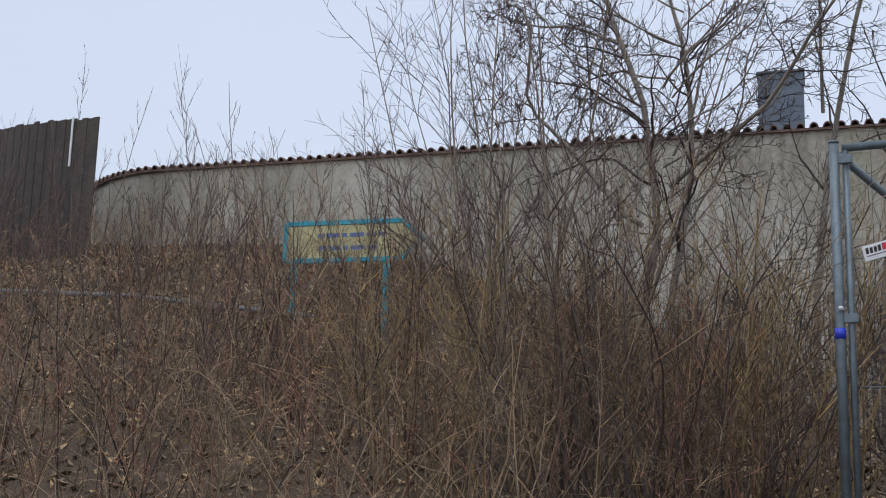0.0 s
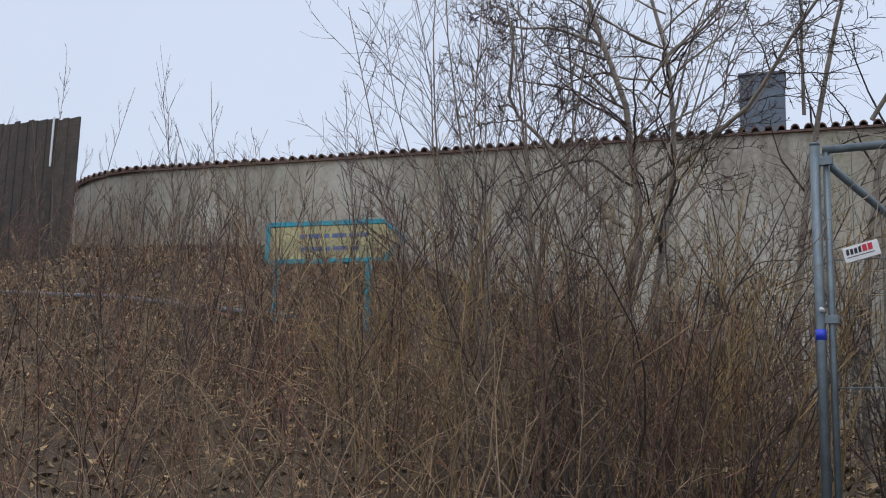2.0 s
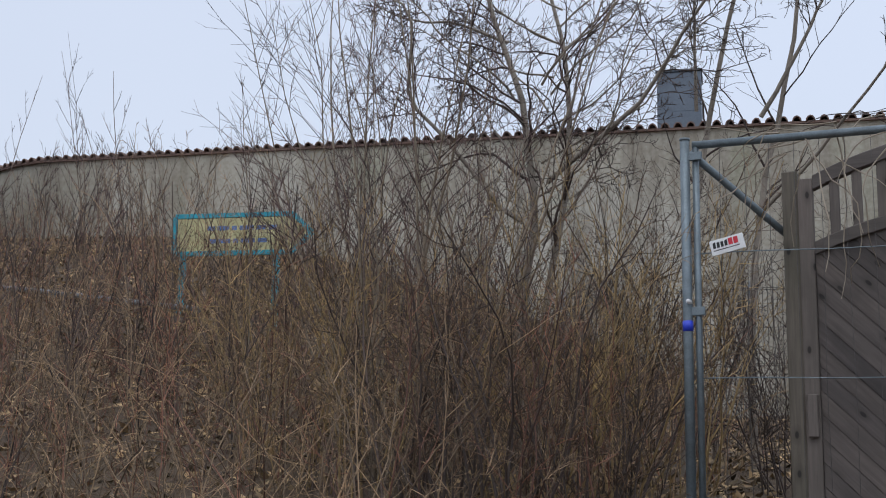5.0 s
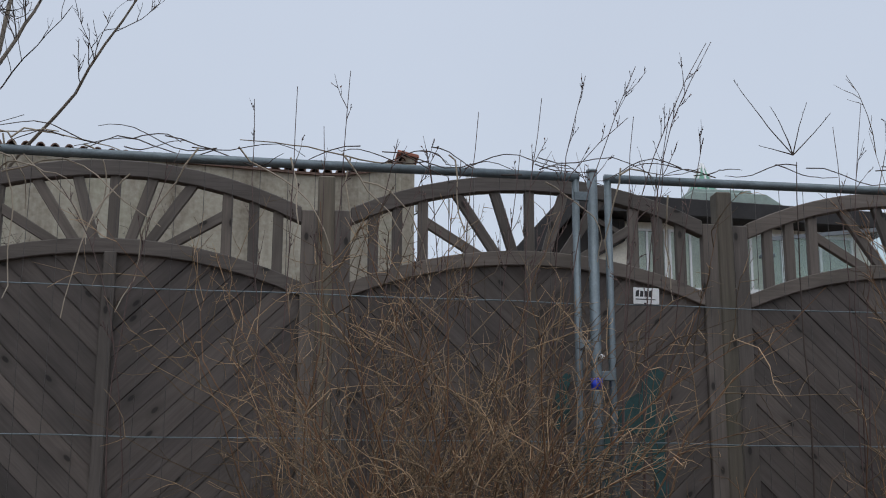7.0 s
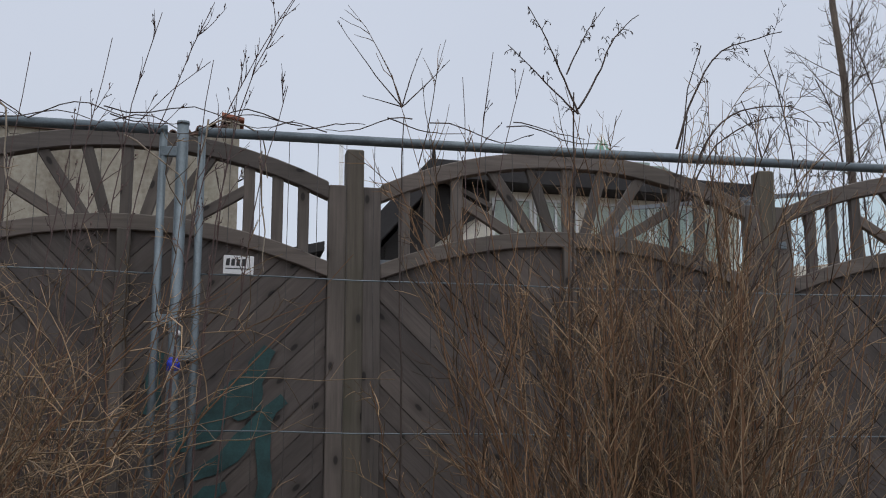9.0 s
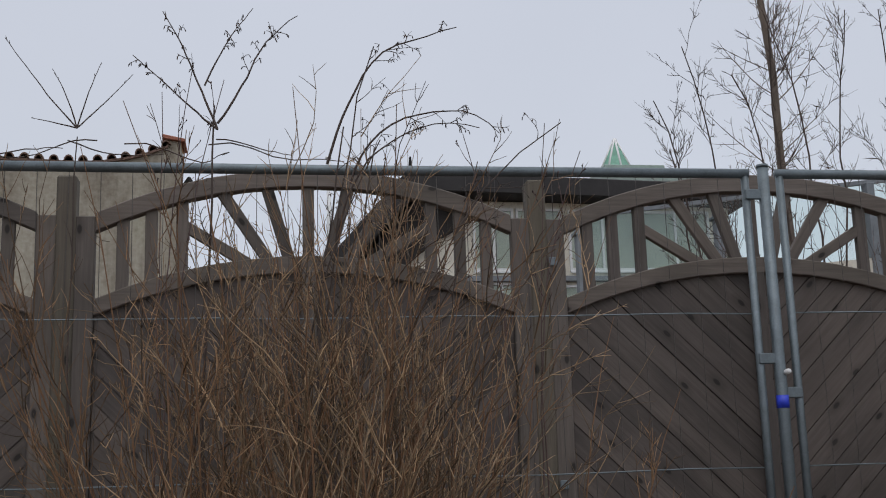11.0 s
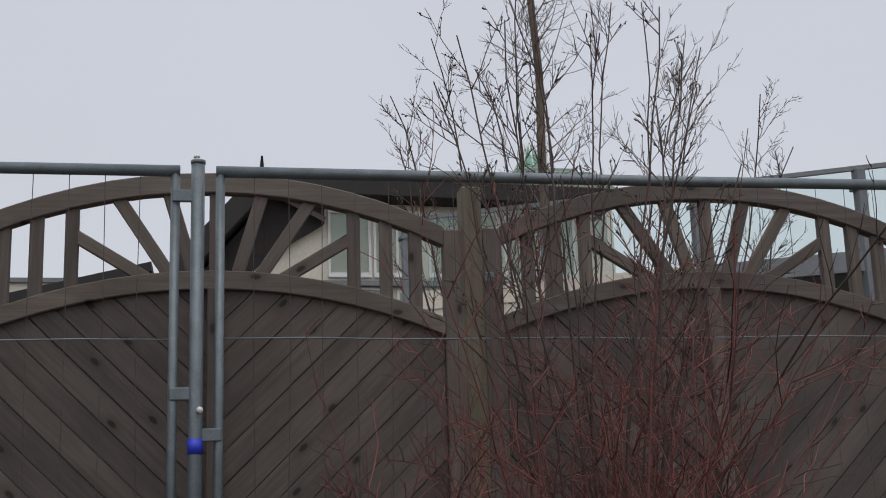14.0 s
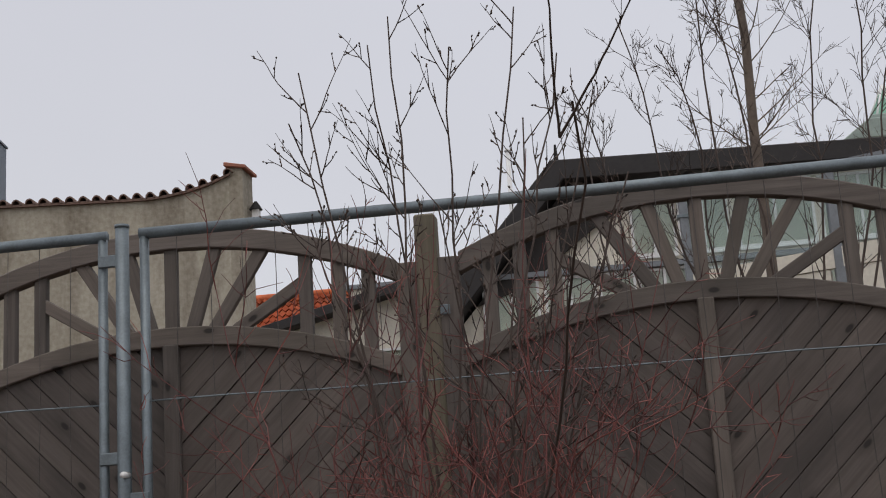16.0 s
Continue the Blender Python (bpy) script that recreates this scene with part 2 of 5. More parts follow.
def build_soil(nt, p):
    big = tex_noise(nt, 0.8, 6)
    col = ramp_of(nt, big, [(0.3, (0.065, 0.045, 0.028)), (0.55, (0.118, 0.082, 0.052)), (0.75, (0.15, 0.115, 0.07))])
    fine = tex_noise(nt, 22, 6, rough=0.7)
    col = mix(nt, 0.5, col, ramp_of(nt, fine, [(0.3, (0.035, 0.024, 0.018)), (0.62, (0.13, 0.085, 0.055)), (0.72, (0.26, 0.2, 0.13))]))
    nt.links.new(col, p.inputs["Base Color"])
    p.inputs["Roughness"].default_value = 0.95
    bump(nt, p, fine, 0.8, 0.05)


M_SOIL = material("leaf_covered_soil", build_soil)


def build_glass(nt, p):
    """Thin pane: tinted see-through with a weak mirror that grows at grazing angles."""
    clear = nt.nodes.new("ShaderNodeBsdfTransparent")
    clear.inputs["Color"].default_value = (0.9, 0.955, 0.945, 1)
    gloss = nt.nodes.new("ShaderNodeBsdfGlossy")
    gloss.inputs["Roughness"].default_value = 0.04
    fres = nt.nodes.new("ShaderNodeFresnel")
    fres.inputs["IOR"].default_value = 1.5
    m = nt.nodes.new("ShaderNodeMixShader")
    nt.links.new(fres.outputs[0], m.inputs[0])
    nt.links.new(clear.outputs[0], m.inputs[1])
    nt.links.new(gloss.outputs[0], m.inputs[2])
    nt.links.new(m.outputs[0], nt.nodes["Material Output"].inputs["Surface"])
    nt.nodes.remove(p)


M_GLASS = material("greenish_glass", build_glass)


# ---- mesh helpers ----
def part(name, bm, mat, parent=None, label=""):
    me = bpy.data.meshes.new(name)
    bm.to_mesh(me)
    bm.free()
    me.materials.append(mat)
    ob = new(name, me)
    if parent:
        ob.parent = parent
    return tagged(ob, label)


def thing(name, label, category, group="", at=(0, 0, 0), turn=0):
    e = new(name)
    e.matrix_basis = pose(*at, 0, 0, turn)
    return tagged(e, label, category, group)


def box_bm(x0, x1, y0, y1, z0, z1, bevel=0.0):
    bm = bmesh.new()
    bmesh.ops.create_cube(bm, size=1)
    for v in bm.verts:
        v.co = Vector((x0 + (v.co.x + 0.5) * (x1 - x0), y0 + (v.co.y + 0.5) * (y1 - y0), z0 + (v.co.z + 0.5) * (z1 - z0)))
    if bevel:
        bmesh.ops.bevel(bm, geom=bm.edges[:], offset=bevel, segments=1, affect="EDGES")
    return bm


def prism_bm(points, y0, y1, bevel=0.0):
    """An outline in x and z, drawn out from y0 to y1."""
    bm = bmesh.new()
    a = [bm.verts.new((x, y0, z)) for x, z in points]
    b = [bm.verts.new((x, y1, z)) for x, z in points]
    n = len(points)
    bm.faces.new(a)
    bm.faces.new(b[::-1])
    for i in range(n):
        bm.faces.new((a[i], b[i], b[(i + 1) % n], a[(i + 1) % n]))
    bmesh.ops.recalc_face_normals(bm, faces=bm.faces[:])
    if bevel:
        bmesh.ops.bevel(bm, geom=bm.edges[:], offset=bevel, segments=1, affect="EDGES")
    return bm


def beam(name, p, q, width, depth, mat, parent, bevel=0.004, label=""):
    """A straight timber from p to q, its length along its own x."""
    p, q = Vector(p), Vector(q)
    d = q - p
    bm = box_bm(0, d.length, -depth / 2, depth / 2, -width / 2, width / 2, bevel)
    ob = part(name, bm, mat, parent, label)
    ob.matrix_basis = Matrix.Translation(p) @ d.to_track_quat("X", "Z").to_matrix().to_4x4()
    return ob


def tube_arrays(P, R, sides):
    """Vertices and faces of many tubes at once: P is tubes x points x 3, R is tubes x points."""
    n, k, _ = P.shape
    T = np.gradient(P, axis=1)
    T /= np.linalg.norm(T, axis=2, keepdims=True) + 1e-9
    ref = np.where(np.abs(T[:, :1, 2:3]) > 0.85, np.array([1.0, 0, 0]), np.array([0, 0, 1.0]))
    U = np.cross(T, np.broadcast_to(ref, T.shape))
    U /= np.linalg.norm(U, axis=2, keepdims=True) + 1e-9
    V = np.cross(T, U)
    ang = np.arange(sides) * 2 * np.pi / sides
    ring = U[:, :, None, :] * np.cos(ang)[None, None, :, None] + V[:, :, None, :] * np.sin(ang)[None, None, :, None]
    verts = (P[:, :, None, :] + ring * R[:, :, None, None]).reshape(-1, 3)
    base = (np.arange(n) * k * sides)[:, None, None] + (np.arange(k - 1) * sides)[None, :, None]
    s = np.arange(sides)[None, None, :]
    s2 = (np.arange(sides) + 1)[None, None, :] % sides
    faces = np.stack([base + s, base + s2, base + sides + s2, base + sides + s], -1).reshape(-1, 4)
    return verts, faces


def mesh_from(name, batches, mat, parent=None, smooth=True):
    vs, fs, off = [], [], 0
    for v, f in batches:
        vs.append(v)
        fs.append(f + off)
        off += len(v)
    v, f = np.concatenate(vs), np.concatenate(fs)
    me = bpy.data.meshes.new(name)
    me.vertices.add(len(v))
    me.vertices.foreach_set("co", v.astype(np.float32).ravel())
    me.loops.add(f.size)
    me.loops.foreach_set("vertex_index", f.astype(np.int32).ravel())
    me.polygons.add(len(f))
    me.polygons.foreach_set("loop_start", (np.arange(len(f)) * f.shape[1]).astype(np.int32))
    me.update(calc_edges=True)
    if smooth:
        me.polygons.foreach_set("use_smooth", np.ones(len(f), dtype=bool))
    me.materials.append(mat)
    ob = new(name, me)
    if parent:
        ob.parent = parent
    return ob


def pipe(name, pts, radius, mat, parent=None, sides=10, label=""):
    P = np.array([pts], float)
    v, f = tube_arrays(P, np.full(P.shape[:2], radius), sides)
    ob = mesh_from(name, [(v, f)], mat, parent)
    # closed ends
    bm = bmesh.new()
    bm.from_mesh(ob.data)
    bmesh.ops.holes_fill(bm, edges=[e for e in bm.edges if e.is_boundary])
    bm.to_mesh(ob.data)
    bm.free()
    return tagged(ob, label)


# ---- ground ----
WALL_M, WALL_X, WALL_Y = 0.1, 3.3, 11.25


def wall_y(x):
    return WALL_Y + WALL_M * (x - WALL_X)


def ease(a, b, t):
    t = np.clip((t - a) / (b - a), 0, 1)
    return t * t * (3 - 2 * t)


def ground_z(x, y):
    x, y = np.asarray(x, float), np.asarray(y, float)
    low = np.clip(-1.32 + 0.085 * x, -1.7, -0.5)
    fence = -0.14 + 0 * x
    base = np.interp(x, [-18, -15, -11.3, -8.5, -6.2, -5.3, -3.7, -2.6, 4, 12], [4.3, 4.2, 4.0, 3.5, 2.85, 2.5, 1.9, 1.1, 1.0, 1.2])
    wy = WALL_Y + WALL_M * (np.clip(x, -20, 4) - WALL_X)
    z = low + (fence - low) * ease(-4.6, -1.2, y)
    z = np.where(y > -0.6, fence + (base - fence) * np.clip((y + 0.6) / (wy + 0.55), 0, 1.0) ** np.where(x < -3, 0.75, 1.0), z)
    z = np.where(y > wy + 1, base, z)
    near = 1 - ease(24, 60, np.hypot(x, y))
    return z * near + 0.6 * (1 - near) + 0.05 * np.sin(x * 2.1 + y) * np.cos(y * 1.7 - x * 0.6) * np.clip(near, 0, 1) * (np.abs(y) > 0.7)


def make_ground():
    near = np.arange(-24, 26.01, 0.4)
    far = np.array([30, 40, 60, 100, 200, 500, 1500])
    xs = np.concatenate([-far[::-1], near, far])
    ys = xs.copy()
    X, Y = np.meshgrid(xs, ys)
    Z = ground_z(X, Y)
    v = np.stack([X, Y, Z], -1).reshape(-1, 3)
    n = len(xs)
    i, j = np.meshgrid(np.arange(n - 1), np.arange(n - 1))
    a = (j * n + i).ravel()
    f = np.stack([a, a + 1, a + n + 1, a + n], -1)
    ob = mesh_from("ground", [(v, f)], M_SOIL)
    return tagged(ob, "brown soil bank covered with leaf litter", "ground", kind="structure")


make_ground()

# ---- garden wall with tiled coping ----
def wall_line():
    """Plan of the wall from its bent-back far end to the free end, with the height of its top."""
    pts = []
    for i in range(7):
        a = radians(60 - 10 * i)
        pts.append((-14.2 - 3.2 * math.sin(a), wall_y(-14.2) + 3.2 * (1 - math.cos(a)), 5.5))
    for i in range(1, 61):
        x = -14.2 + (3.25 + 14.2) * i / 60
        rise = 0.30 * max(0.0, (x - 1.9) / 1.35) ** 2.2
        pts.append((x, wall_y(x), 5.5 + (5.1 - 5.5) * i / 60 + rise))
    return pts


def make_wall():
    wall = tagged(new("wall_garden"), kind="structure")
    line = wall_line()
    th = 0.38
    bm = bmesh.new()
    rows = []
    for i, (x, y, z) in enumerate(line):
        a, b = line[max(i - 1, 0)], line[min(i + 1, len(line) - 1)]
        d = Vector((b[0] - a[0], b[1] - a[1], 0)).normalized()
        n = Vector((-d.y, d.x, 0))
        rows.append([bm.verts.new((x, y, -0.5)), bm.verts.new((x, y, z)), bm.verts.new((x + n.x * th, y + n.y * th, z)), bm.verts.new((x + n.x * th, y + n.y * th, -0.5))])
    for r, s in zip(rows, rows[1:]):
        for k in range(4):
            bm.faces.new((r[k], s[k], s[(k + 1) % 4], r[(k + 1) % 4]))
    bm.faces.new(rows[0])
    bm.faces.new(rows[-1][::-1])
    bmesh.ops.recalc_face_normals(bm, faces=bm.faces[:])
    part("wall_plaster", bm, M_PLASTER, wall)
    # half-round tiles laid across the top
    me = None
    step = 0.185
    acc, k = 0.0, 0
    for (x0, y0, z0), (x1, y1, z1) in zip(line, line[1:]):
        seg = math.dist((x0, y0, z0), (x1, y1, z1))
        while acc < seg:
            t = acc / seg
            if me is None:
                tb = bmesh.new()
                ring = []
                for yy in (-0.07, th + 0.07):
                    outer = [tb.verts.new((0.066 * math.cos(radians(a)), yy, 0.085 * math.sin(radians(a)))) for a in range(0, 181, 30)]
                    inner = [tb.verts.new((0.05 * math.cos(radians(a)), yy, 0.066 * math.sin(radians(a)))) for a in range(180, -1, -30)]
                    ring.append(outer + inner)
                m = len(ring[0])
                for q in range(m):
                    tb.faces.new((ring[0][q], ring[0][(q + 1) % m], ring[1][(q + 1) % m], ring[1][q]))
                tb.faces.new(ring[0])
                tb.faces.new(ring[1][::-1])
                bmesh.ops.recalc_face_normals(tb, faces=tb.faces[:])
                me = bpy.data.meshes.new("coping_tile")
                tb.to_mesh(me)
                tb.free()
                me.materials.append(M_CLAY)
            tile = new("coping_tile", me)
            tile.parent = wall
            jit = random.uniform(-1, 1)
            tile.matrix_basis = pose(x0 + (x1 - x0) * t, y0 + (y1 - y0) * t, z0 + (z1 - z0) * t + 0.012 + 0.005 * jit, 0, -math.degrees(math.atan2(z1 - z0, math.hypot(x1 - x0, y1 - y0))),
                                     math.degrees(math.atan2(y1 - y0, x1 - x0)) + 2 * jit)
            acc += step
            k += 1
        acc -= seg
    # flat bedding course under the tiles
    bm = bmesh.new()
    rows = []
    for i, (x, y, z) in enumerate(line):
        a, b = line[max(i - 1, 0)], line[min(i + 1, len(line) - 1)]
        d = Vector((b[0] - a[0], b[1] - a[1], 0)).normalized()
        n = Vector((-d.y, d.x, 0))
        rows.append([bm.verts.new((x + n.x * o, y + n.y * o, z + h)) for o, h in ((-0.05, -0.012), (-0.05, 0.022), (th + 0.05, 0.022), (th + 0.05, -0.012))])
    for r, s in zip(rows, rows[1:]):
        for q in range(4):
            bm.faces.new((r[q], s[q], s[(q + 1) % 4], r[(q + 1) % 4]))
    bm.faces.new(rows[0])
    bm.faces.new(rows[-1][::-1])
    bmesh.ops.recalc_face_normals(bm, faces=bm.faces[:])
    part("bedding_course", bm, M_CLAY, wall)
    # pier at the free end with its own sloping cap
    xe, ye, ze = line[-1]
    pier = prism_bm([(xe - 0.02, -0.5), (xe + 0.17, -0.5), (xe + 0.17, ze + 0.07), (xe - 0.02, ze + 0.12)], ye - 0.01, ye + 0.45)
    part("end_pier", pier, M_PLASTER, wall)
    cap = prism_bm([(xe - 0.08, ze + 0.12), (xe + 0.23, ze + 0.065), (xe + 0.23, ze + 0.115), (xe - 0.08, ze + 0.18)], ye - 0.06, ye + 0.5, 0.01)
    part("pier_cap", cap, M_CLAYRED, wall)
    return wall


make_wall()


# ---- wooden fence panels ----
PITCH, INNER = 1.9, 1.675
BOARD_MESH = {}


def arch_pts(z_end, z_mid, half, n=14, x0=0.0):
    """Points of a circular arch over the opening from x0 to x0 + 2 half."""
    rise = z_mid - z_end
    r = (half * half + rise * rise) / (2 * rise)
    a = math.asin(half / r)
    return [(x0 + half + r * math.sin(-a + 2 * a * i / n), z_mid - r + r * math.cos(-a + 2 * a * i / n)) for i in range(n + 1)]


def clip(poly, px, pz, nx, nz):
    out = []
    for i, (x, z) in enumerate(poly):
        u, w = poly[(i + 1) % len(poly)]
        d0, d1 = (x - px) * nx + (z - pz) * nz, (u - px) * nx + (w - pz) * nz
        if d0 <= 0:
            out.append((x, z))
        if d0 * d1 < 0:
            t = d0 / (d0 - d1)
            out.append((x + (u - x) * t, z + (w - z) * t))
    return out


def make_fence_panel():
    p = thing("wooden_fence", "weathered brown wooden fence section with arched sunburst top", "wooden fence", "wooden fence sections")
    w, h = INNER, INNER / 2
    for name, x0, x1 in (("stile", -0.076, 0.0), ("stile", w, w + 0.076)):
        s = beam(name, ((x0 + x1) / 2, 0.022, -0.02), ((x0 + x1) / 2, 0.022, 1.735), x1 - x0, 0.05, M_FRAME, p)
    beam("bottom_rail", (0, 0.022, 0.05), (w, 0.022, 0.05), 0.09, 0.045, M_FRAME, p)
    lo_a, lo_b = arch_pts(1.335, 1.505, h), arch_pts(1.402, 1.574, h)
    part("lower_arch", prism_bm(lo_a + lo_b[::-1], -0.004, 0.05, 0.004), M_FRAME, p)
    up_a, up_b = arch_pts(1.672, 1.862, h), arch_pts(1.748, 1.936, h)
    part("upper_arch", prism_bm(up_a + up_b[::-1], -0.006, 0.05, 0.004), M_FRAME, p)

    def arch_z(x, z_end, z_mid):
        rise = z_mid - z_end
        r = (h * h + rise * rise) / (2 * rise)
        return z_mid - r + math.sqrt(r * r - (x - h) ** 2)
    for d in (0.105, 0.215, 0.335):
        for x in (d, w - d):
            beam("baluster", (x, 0.022, arch_z(x, 1.402, 1.574) - 0.02), (x, 0.022, arch_z(x, 1.672, 1.862) + 0.02), 0.047, 0.032, M_FRAME, p, 0.003)
    for xb, xt in ((0, 0), (0.075, 0.17), (0.155, 0.35)):
        for sgn in ((1,) if xt == 0 else (1, -1)):
            b, t = h + sgn * xb, h + sgn * xt
            beam("ray", (b, 0.022, arch_z(b, 1.402, 1.574) - 0.02), (t, 0.022, arch_z(t, 1.672, 1.862) + 0.015), 0.047, 0.03, M_FRAME, p, 0.003)
    for sgn in (1, -1):
        beam("ray", (h + sgn * 0.24, 0.022, 1.545), (h + sgn * (h - 0.345), 0.022, 1.70), 0.045, 0.03, M_FRAME, p, 0.003)
    # added dark sheet: blocks light through the board gaps so the grooves look shaded
    part("backing_sheet", prism_bm([(0, 0.08), (w, 0.08)] + [(x, z + 0.02) for x, z in lo_a[::-1]], 0.0415, 0.0445), M_DARKWOOD, p, "added dark sheet behind the boards that keeps their grooves dark")
    beam("centre_stile", (h, 0.012, 0.09), (h, 0.012, 1.51), 0.056, 0.05, M_FRAME, p)
    # diagonal boards, cut to the arch; each board's length runs along its own x
    pitch, wide, ang = 0.084, 0.0805, radians(44.5)
    for side in (-1, 1):
        xa, xb = (0.002, h - 0.02) if side < 0 else (h + 0.02, w - 0.002)
        dirv = (math.cos(ang), math.sin(ang) * side)
        nrm = (-dirv[1], dirv[0])
        cx, cz = h, 0.8
        for i in range(-18, 19):
            o = (cx + nrm[0] * pitch * (i + 0.3), cz + nrm[1] * pitch * (i + 0.3))
            quad = [(o[0] + dirv[0] * a + nrm[0] * b, o[1] + dirv[1] * a + nrm[1] * b) for a, b in ((-3, -wide / 2), (3, -wide / 2), (3, wide / 2), (-3, wide / 2))]
            quad = clip(quad, xa, 0, -1, 0)
            quad = clip(quad, xb, 0, 1, 0) if quad else quad
            quad = clip(quad, 0, 0.08, 0, -1) if quad else quad
            for (ax, az), (bx, bz) in zip(lo_a, lo_a[1:]):
                if quad:
                    quad = clip(quad, ax, az + 0.03, -(bz - az), bx - ax)
            if len(quad) < 3:
                continue
            mx, mz = sum(q[0] for q in quad) / len(quad), sum(q[1] for q in quad) / len(quad)
            loc = [((x - mx) * dirv[0] + (z - mz) * dirv[1], (x - mx) * nrm[0] + (z - mz) * nrm[1]) for x, z in quad]
            if max(a for a, _ in loc) - min(a for a, _ in loc) < 0.05:
                continue
            bm = prism_bm(loc, -0.009, 0.002)
            tongue = [(a, math.copysign(pitch / 2 + 0.001, b) if abs(abs(b) - wide / 2) < 1e-4 else b) for a, b in loc]
            back = prism_bm(tongue, 0.0015, 0.009)
            tmp = bpy.data.meshes.new("tongue")
            back.to_mesh(tmp)
            back.free()
            bm.from_mesh(tmp)
            bpy.data.meshes.remove(tmp)
            off = 0.0022 * ((i * 7 + (side > 0) * 3) % 3 - 1)
            ob = part("board", bm, M_BOARD, p)
            ob.matrix_basis = pose(mx, 0.028 + off, mz, 0, -math.degrees(math.atan2(dirv[1], dirv[0])), 0)
    return p


panel = make_fence_panel()
panels = [panel]
for k in (1, 2, 3, 4, 5, 6):
    panels.append(copy_thing(panel, pose(PITCH * k, 0, 0.004 * ((k * 5) % 3 - 1))))


def make_fence_post(x, top=1.9):
    p = thing("fence_post", "square weathered wooden fence post, greyish brown and mossy", "fence post", "wooden fence posts", (x, 0, 0))
    beam("post_shaft", (0, 0.035, -0.35), (0, 0.035, top), 0.077, 0.088, M_POST, p, 0.007)
    for z in (0.62, 1.53) if x > 5 else ():
        bm = box_bm(0.04, 0.075, -0.022, -0.016, z, z + 0.036, 0.003)
        part("metal_bracket", bm, M_STEEL, p, "small galvanised steel fixing bracket")
    return p


for k in range(0, 8):
    make_fence_post(PITCH * k - 0.113, 1.9 if k else 1.78)

# cleat on the first post
cleat = thing("wooden_cleat", "short wooden cleat screwed beside the first fence post", "cleat", at=(-0.035, -0.02, 0.42))
beam("cleat_block", (0, 0, 0), (0, 0, 0.21), 0.05, 0.03, M_FRAME, cleat)

# ---- mobile steel fence ----
JOINTS = [(-0.565, -0.48), (2.965, -0.27), (6.475, -0.27), (9.985, -0.3)]


def make_site_fence(a, b):
    ax, ay = a
    bx, by = b
    e = thing("site_fence", "galvanised tubular steel site fence panel with wire mesh", "site fence", "mobile fence panels")
    d = Vector((bx - ax, by - ay, 0)).normalized()
    o = 0.075
    p0, p1 = Vector((ax, ay, 0)) + d * o, Vector((bx, by, 0)) - d * o
    zt, zb = 1.862, 0.02
    drop = Vector((0, 0, 0.03)) if ax < 0 else Vector((0, 0, 0))
    pipe("top_tube", [p0 + Vector((0, 0, zt)) - d * 0.015 - drop, (p0 + p1) / 2 + Vector((0, 0, zt - 0.004)) - drop / 2, p1 + Vector((0, 0, zt)) + d * 0.015], 0.0205, M_STEEL, e, 12)
    pipe("bottom_tube", [p0 + Vector((0, 0, zb)), p1 + Vector((0, 0, zb))], 0.0165, M_STEEL, e, 10)
    for q, low in ((p0, drop), (p1, drop * 0)):
        pipe("side_tube", [q + Vector((0, 0, -0.1)), q + Vector((0, 0, 0.9)), q + Vector((0, 0, zt - 0.01)) - low], 0.0165, M_STEEL, e, 10)
    for z in (1.285, 0.68, 0.12):
        L = (p1 - p0)
        pts = [p0 + L * t + Vector((0, -0.004 * math.sin(9 * t + z), z - 0.006 * math.sin(math.pi * t) + 0.003 * math.sin(23 * t))) for t in np.linspace(0, 1, 12)]
        pipe("horizontal_wire", pts, 0.003, M_STEEL, e, 5)
    n = int((p1 - p0).length / 0.113)
    P = []
    for i in range(1, n):
        q = p0 + (p1 - p0) * (i / n)
        w = 0.006 * math.sin(i * 2.3)
        P.append([(q.x, q.y, zb), (q.x + w, q.y, 0.68), (q.x - w, q.y, 1.285), (q.x, q.y, zt - drop.z * (1 - i / n))])
    P = np.array(P)
    mesh_from("wire_mesh", [tube_arrays(P, np.full(P.shape[:2], 0.0014), 4)], M_WIRE, e)
    return e


for a, b in zip(JOINTS, JOINTS[1:]):
    make_site_fence(a, b)


def make_fence_stand(x, y, first=False):
    s = thing("fence_stand", "galvanised steel upright with clamp and blue tape joining mobile fence panels", "fence upright", "fence uprights", (x, y, 0))
    g = float(ground_z(x, y))
    px = 0.0 if not first else 0.045
    head = 1.855 if first else 1.885
    pipe("pole", [(px, -0.012, g - 0.1), (px, -0.012, 0.9), (px, -0.012, head)], 0.0235, M_STEEL, s, 14)
    pipe("pole_cap", [(px, -0.012, head - 0.001), (px, -0.012, head + 0.011)], 0.0255, M_STEEL, s, 14)
    for z, side in ((1.77, -1), (1.1, -1), (0.965, 1)) if not first else ((1.77, 1), (1.0, 1)):
        part("clamp_plate", box_bm(min(px, px + side * 0.085), max(px, px + side * 0.085), -0.022, -0.004, z - 0.02, z + 0.022, 0.003), M_STEEL, s)
    pipe("clamp_bolt", [(px + 0.014, -0.062, 1.045), (px + 0.014, -0.02, 1.045)], 0.011, M_PLAIN_WHITE, s, 8)
    pipe("blue_tape_band", [(px, -0.012, 0.905), (px, -0.012, 0.955)], 0.0256, M_BLUE, s, 14, "bright blue adhesive tape band")
    part("foot_block", box_bm(-0.11, 0.11, -0.3, 0.3, g - 0.02, g + 0.11, 0.02), M_GREYPAINT, s, "grey concrete foot block")
    return s


for i, (x, y) in enumerate(JOINTS):
    make_fence_stand(x - (0.02 if i == 0 else 0), y, i == 0)

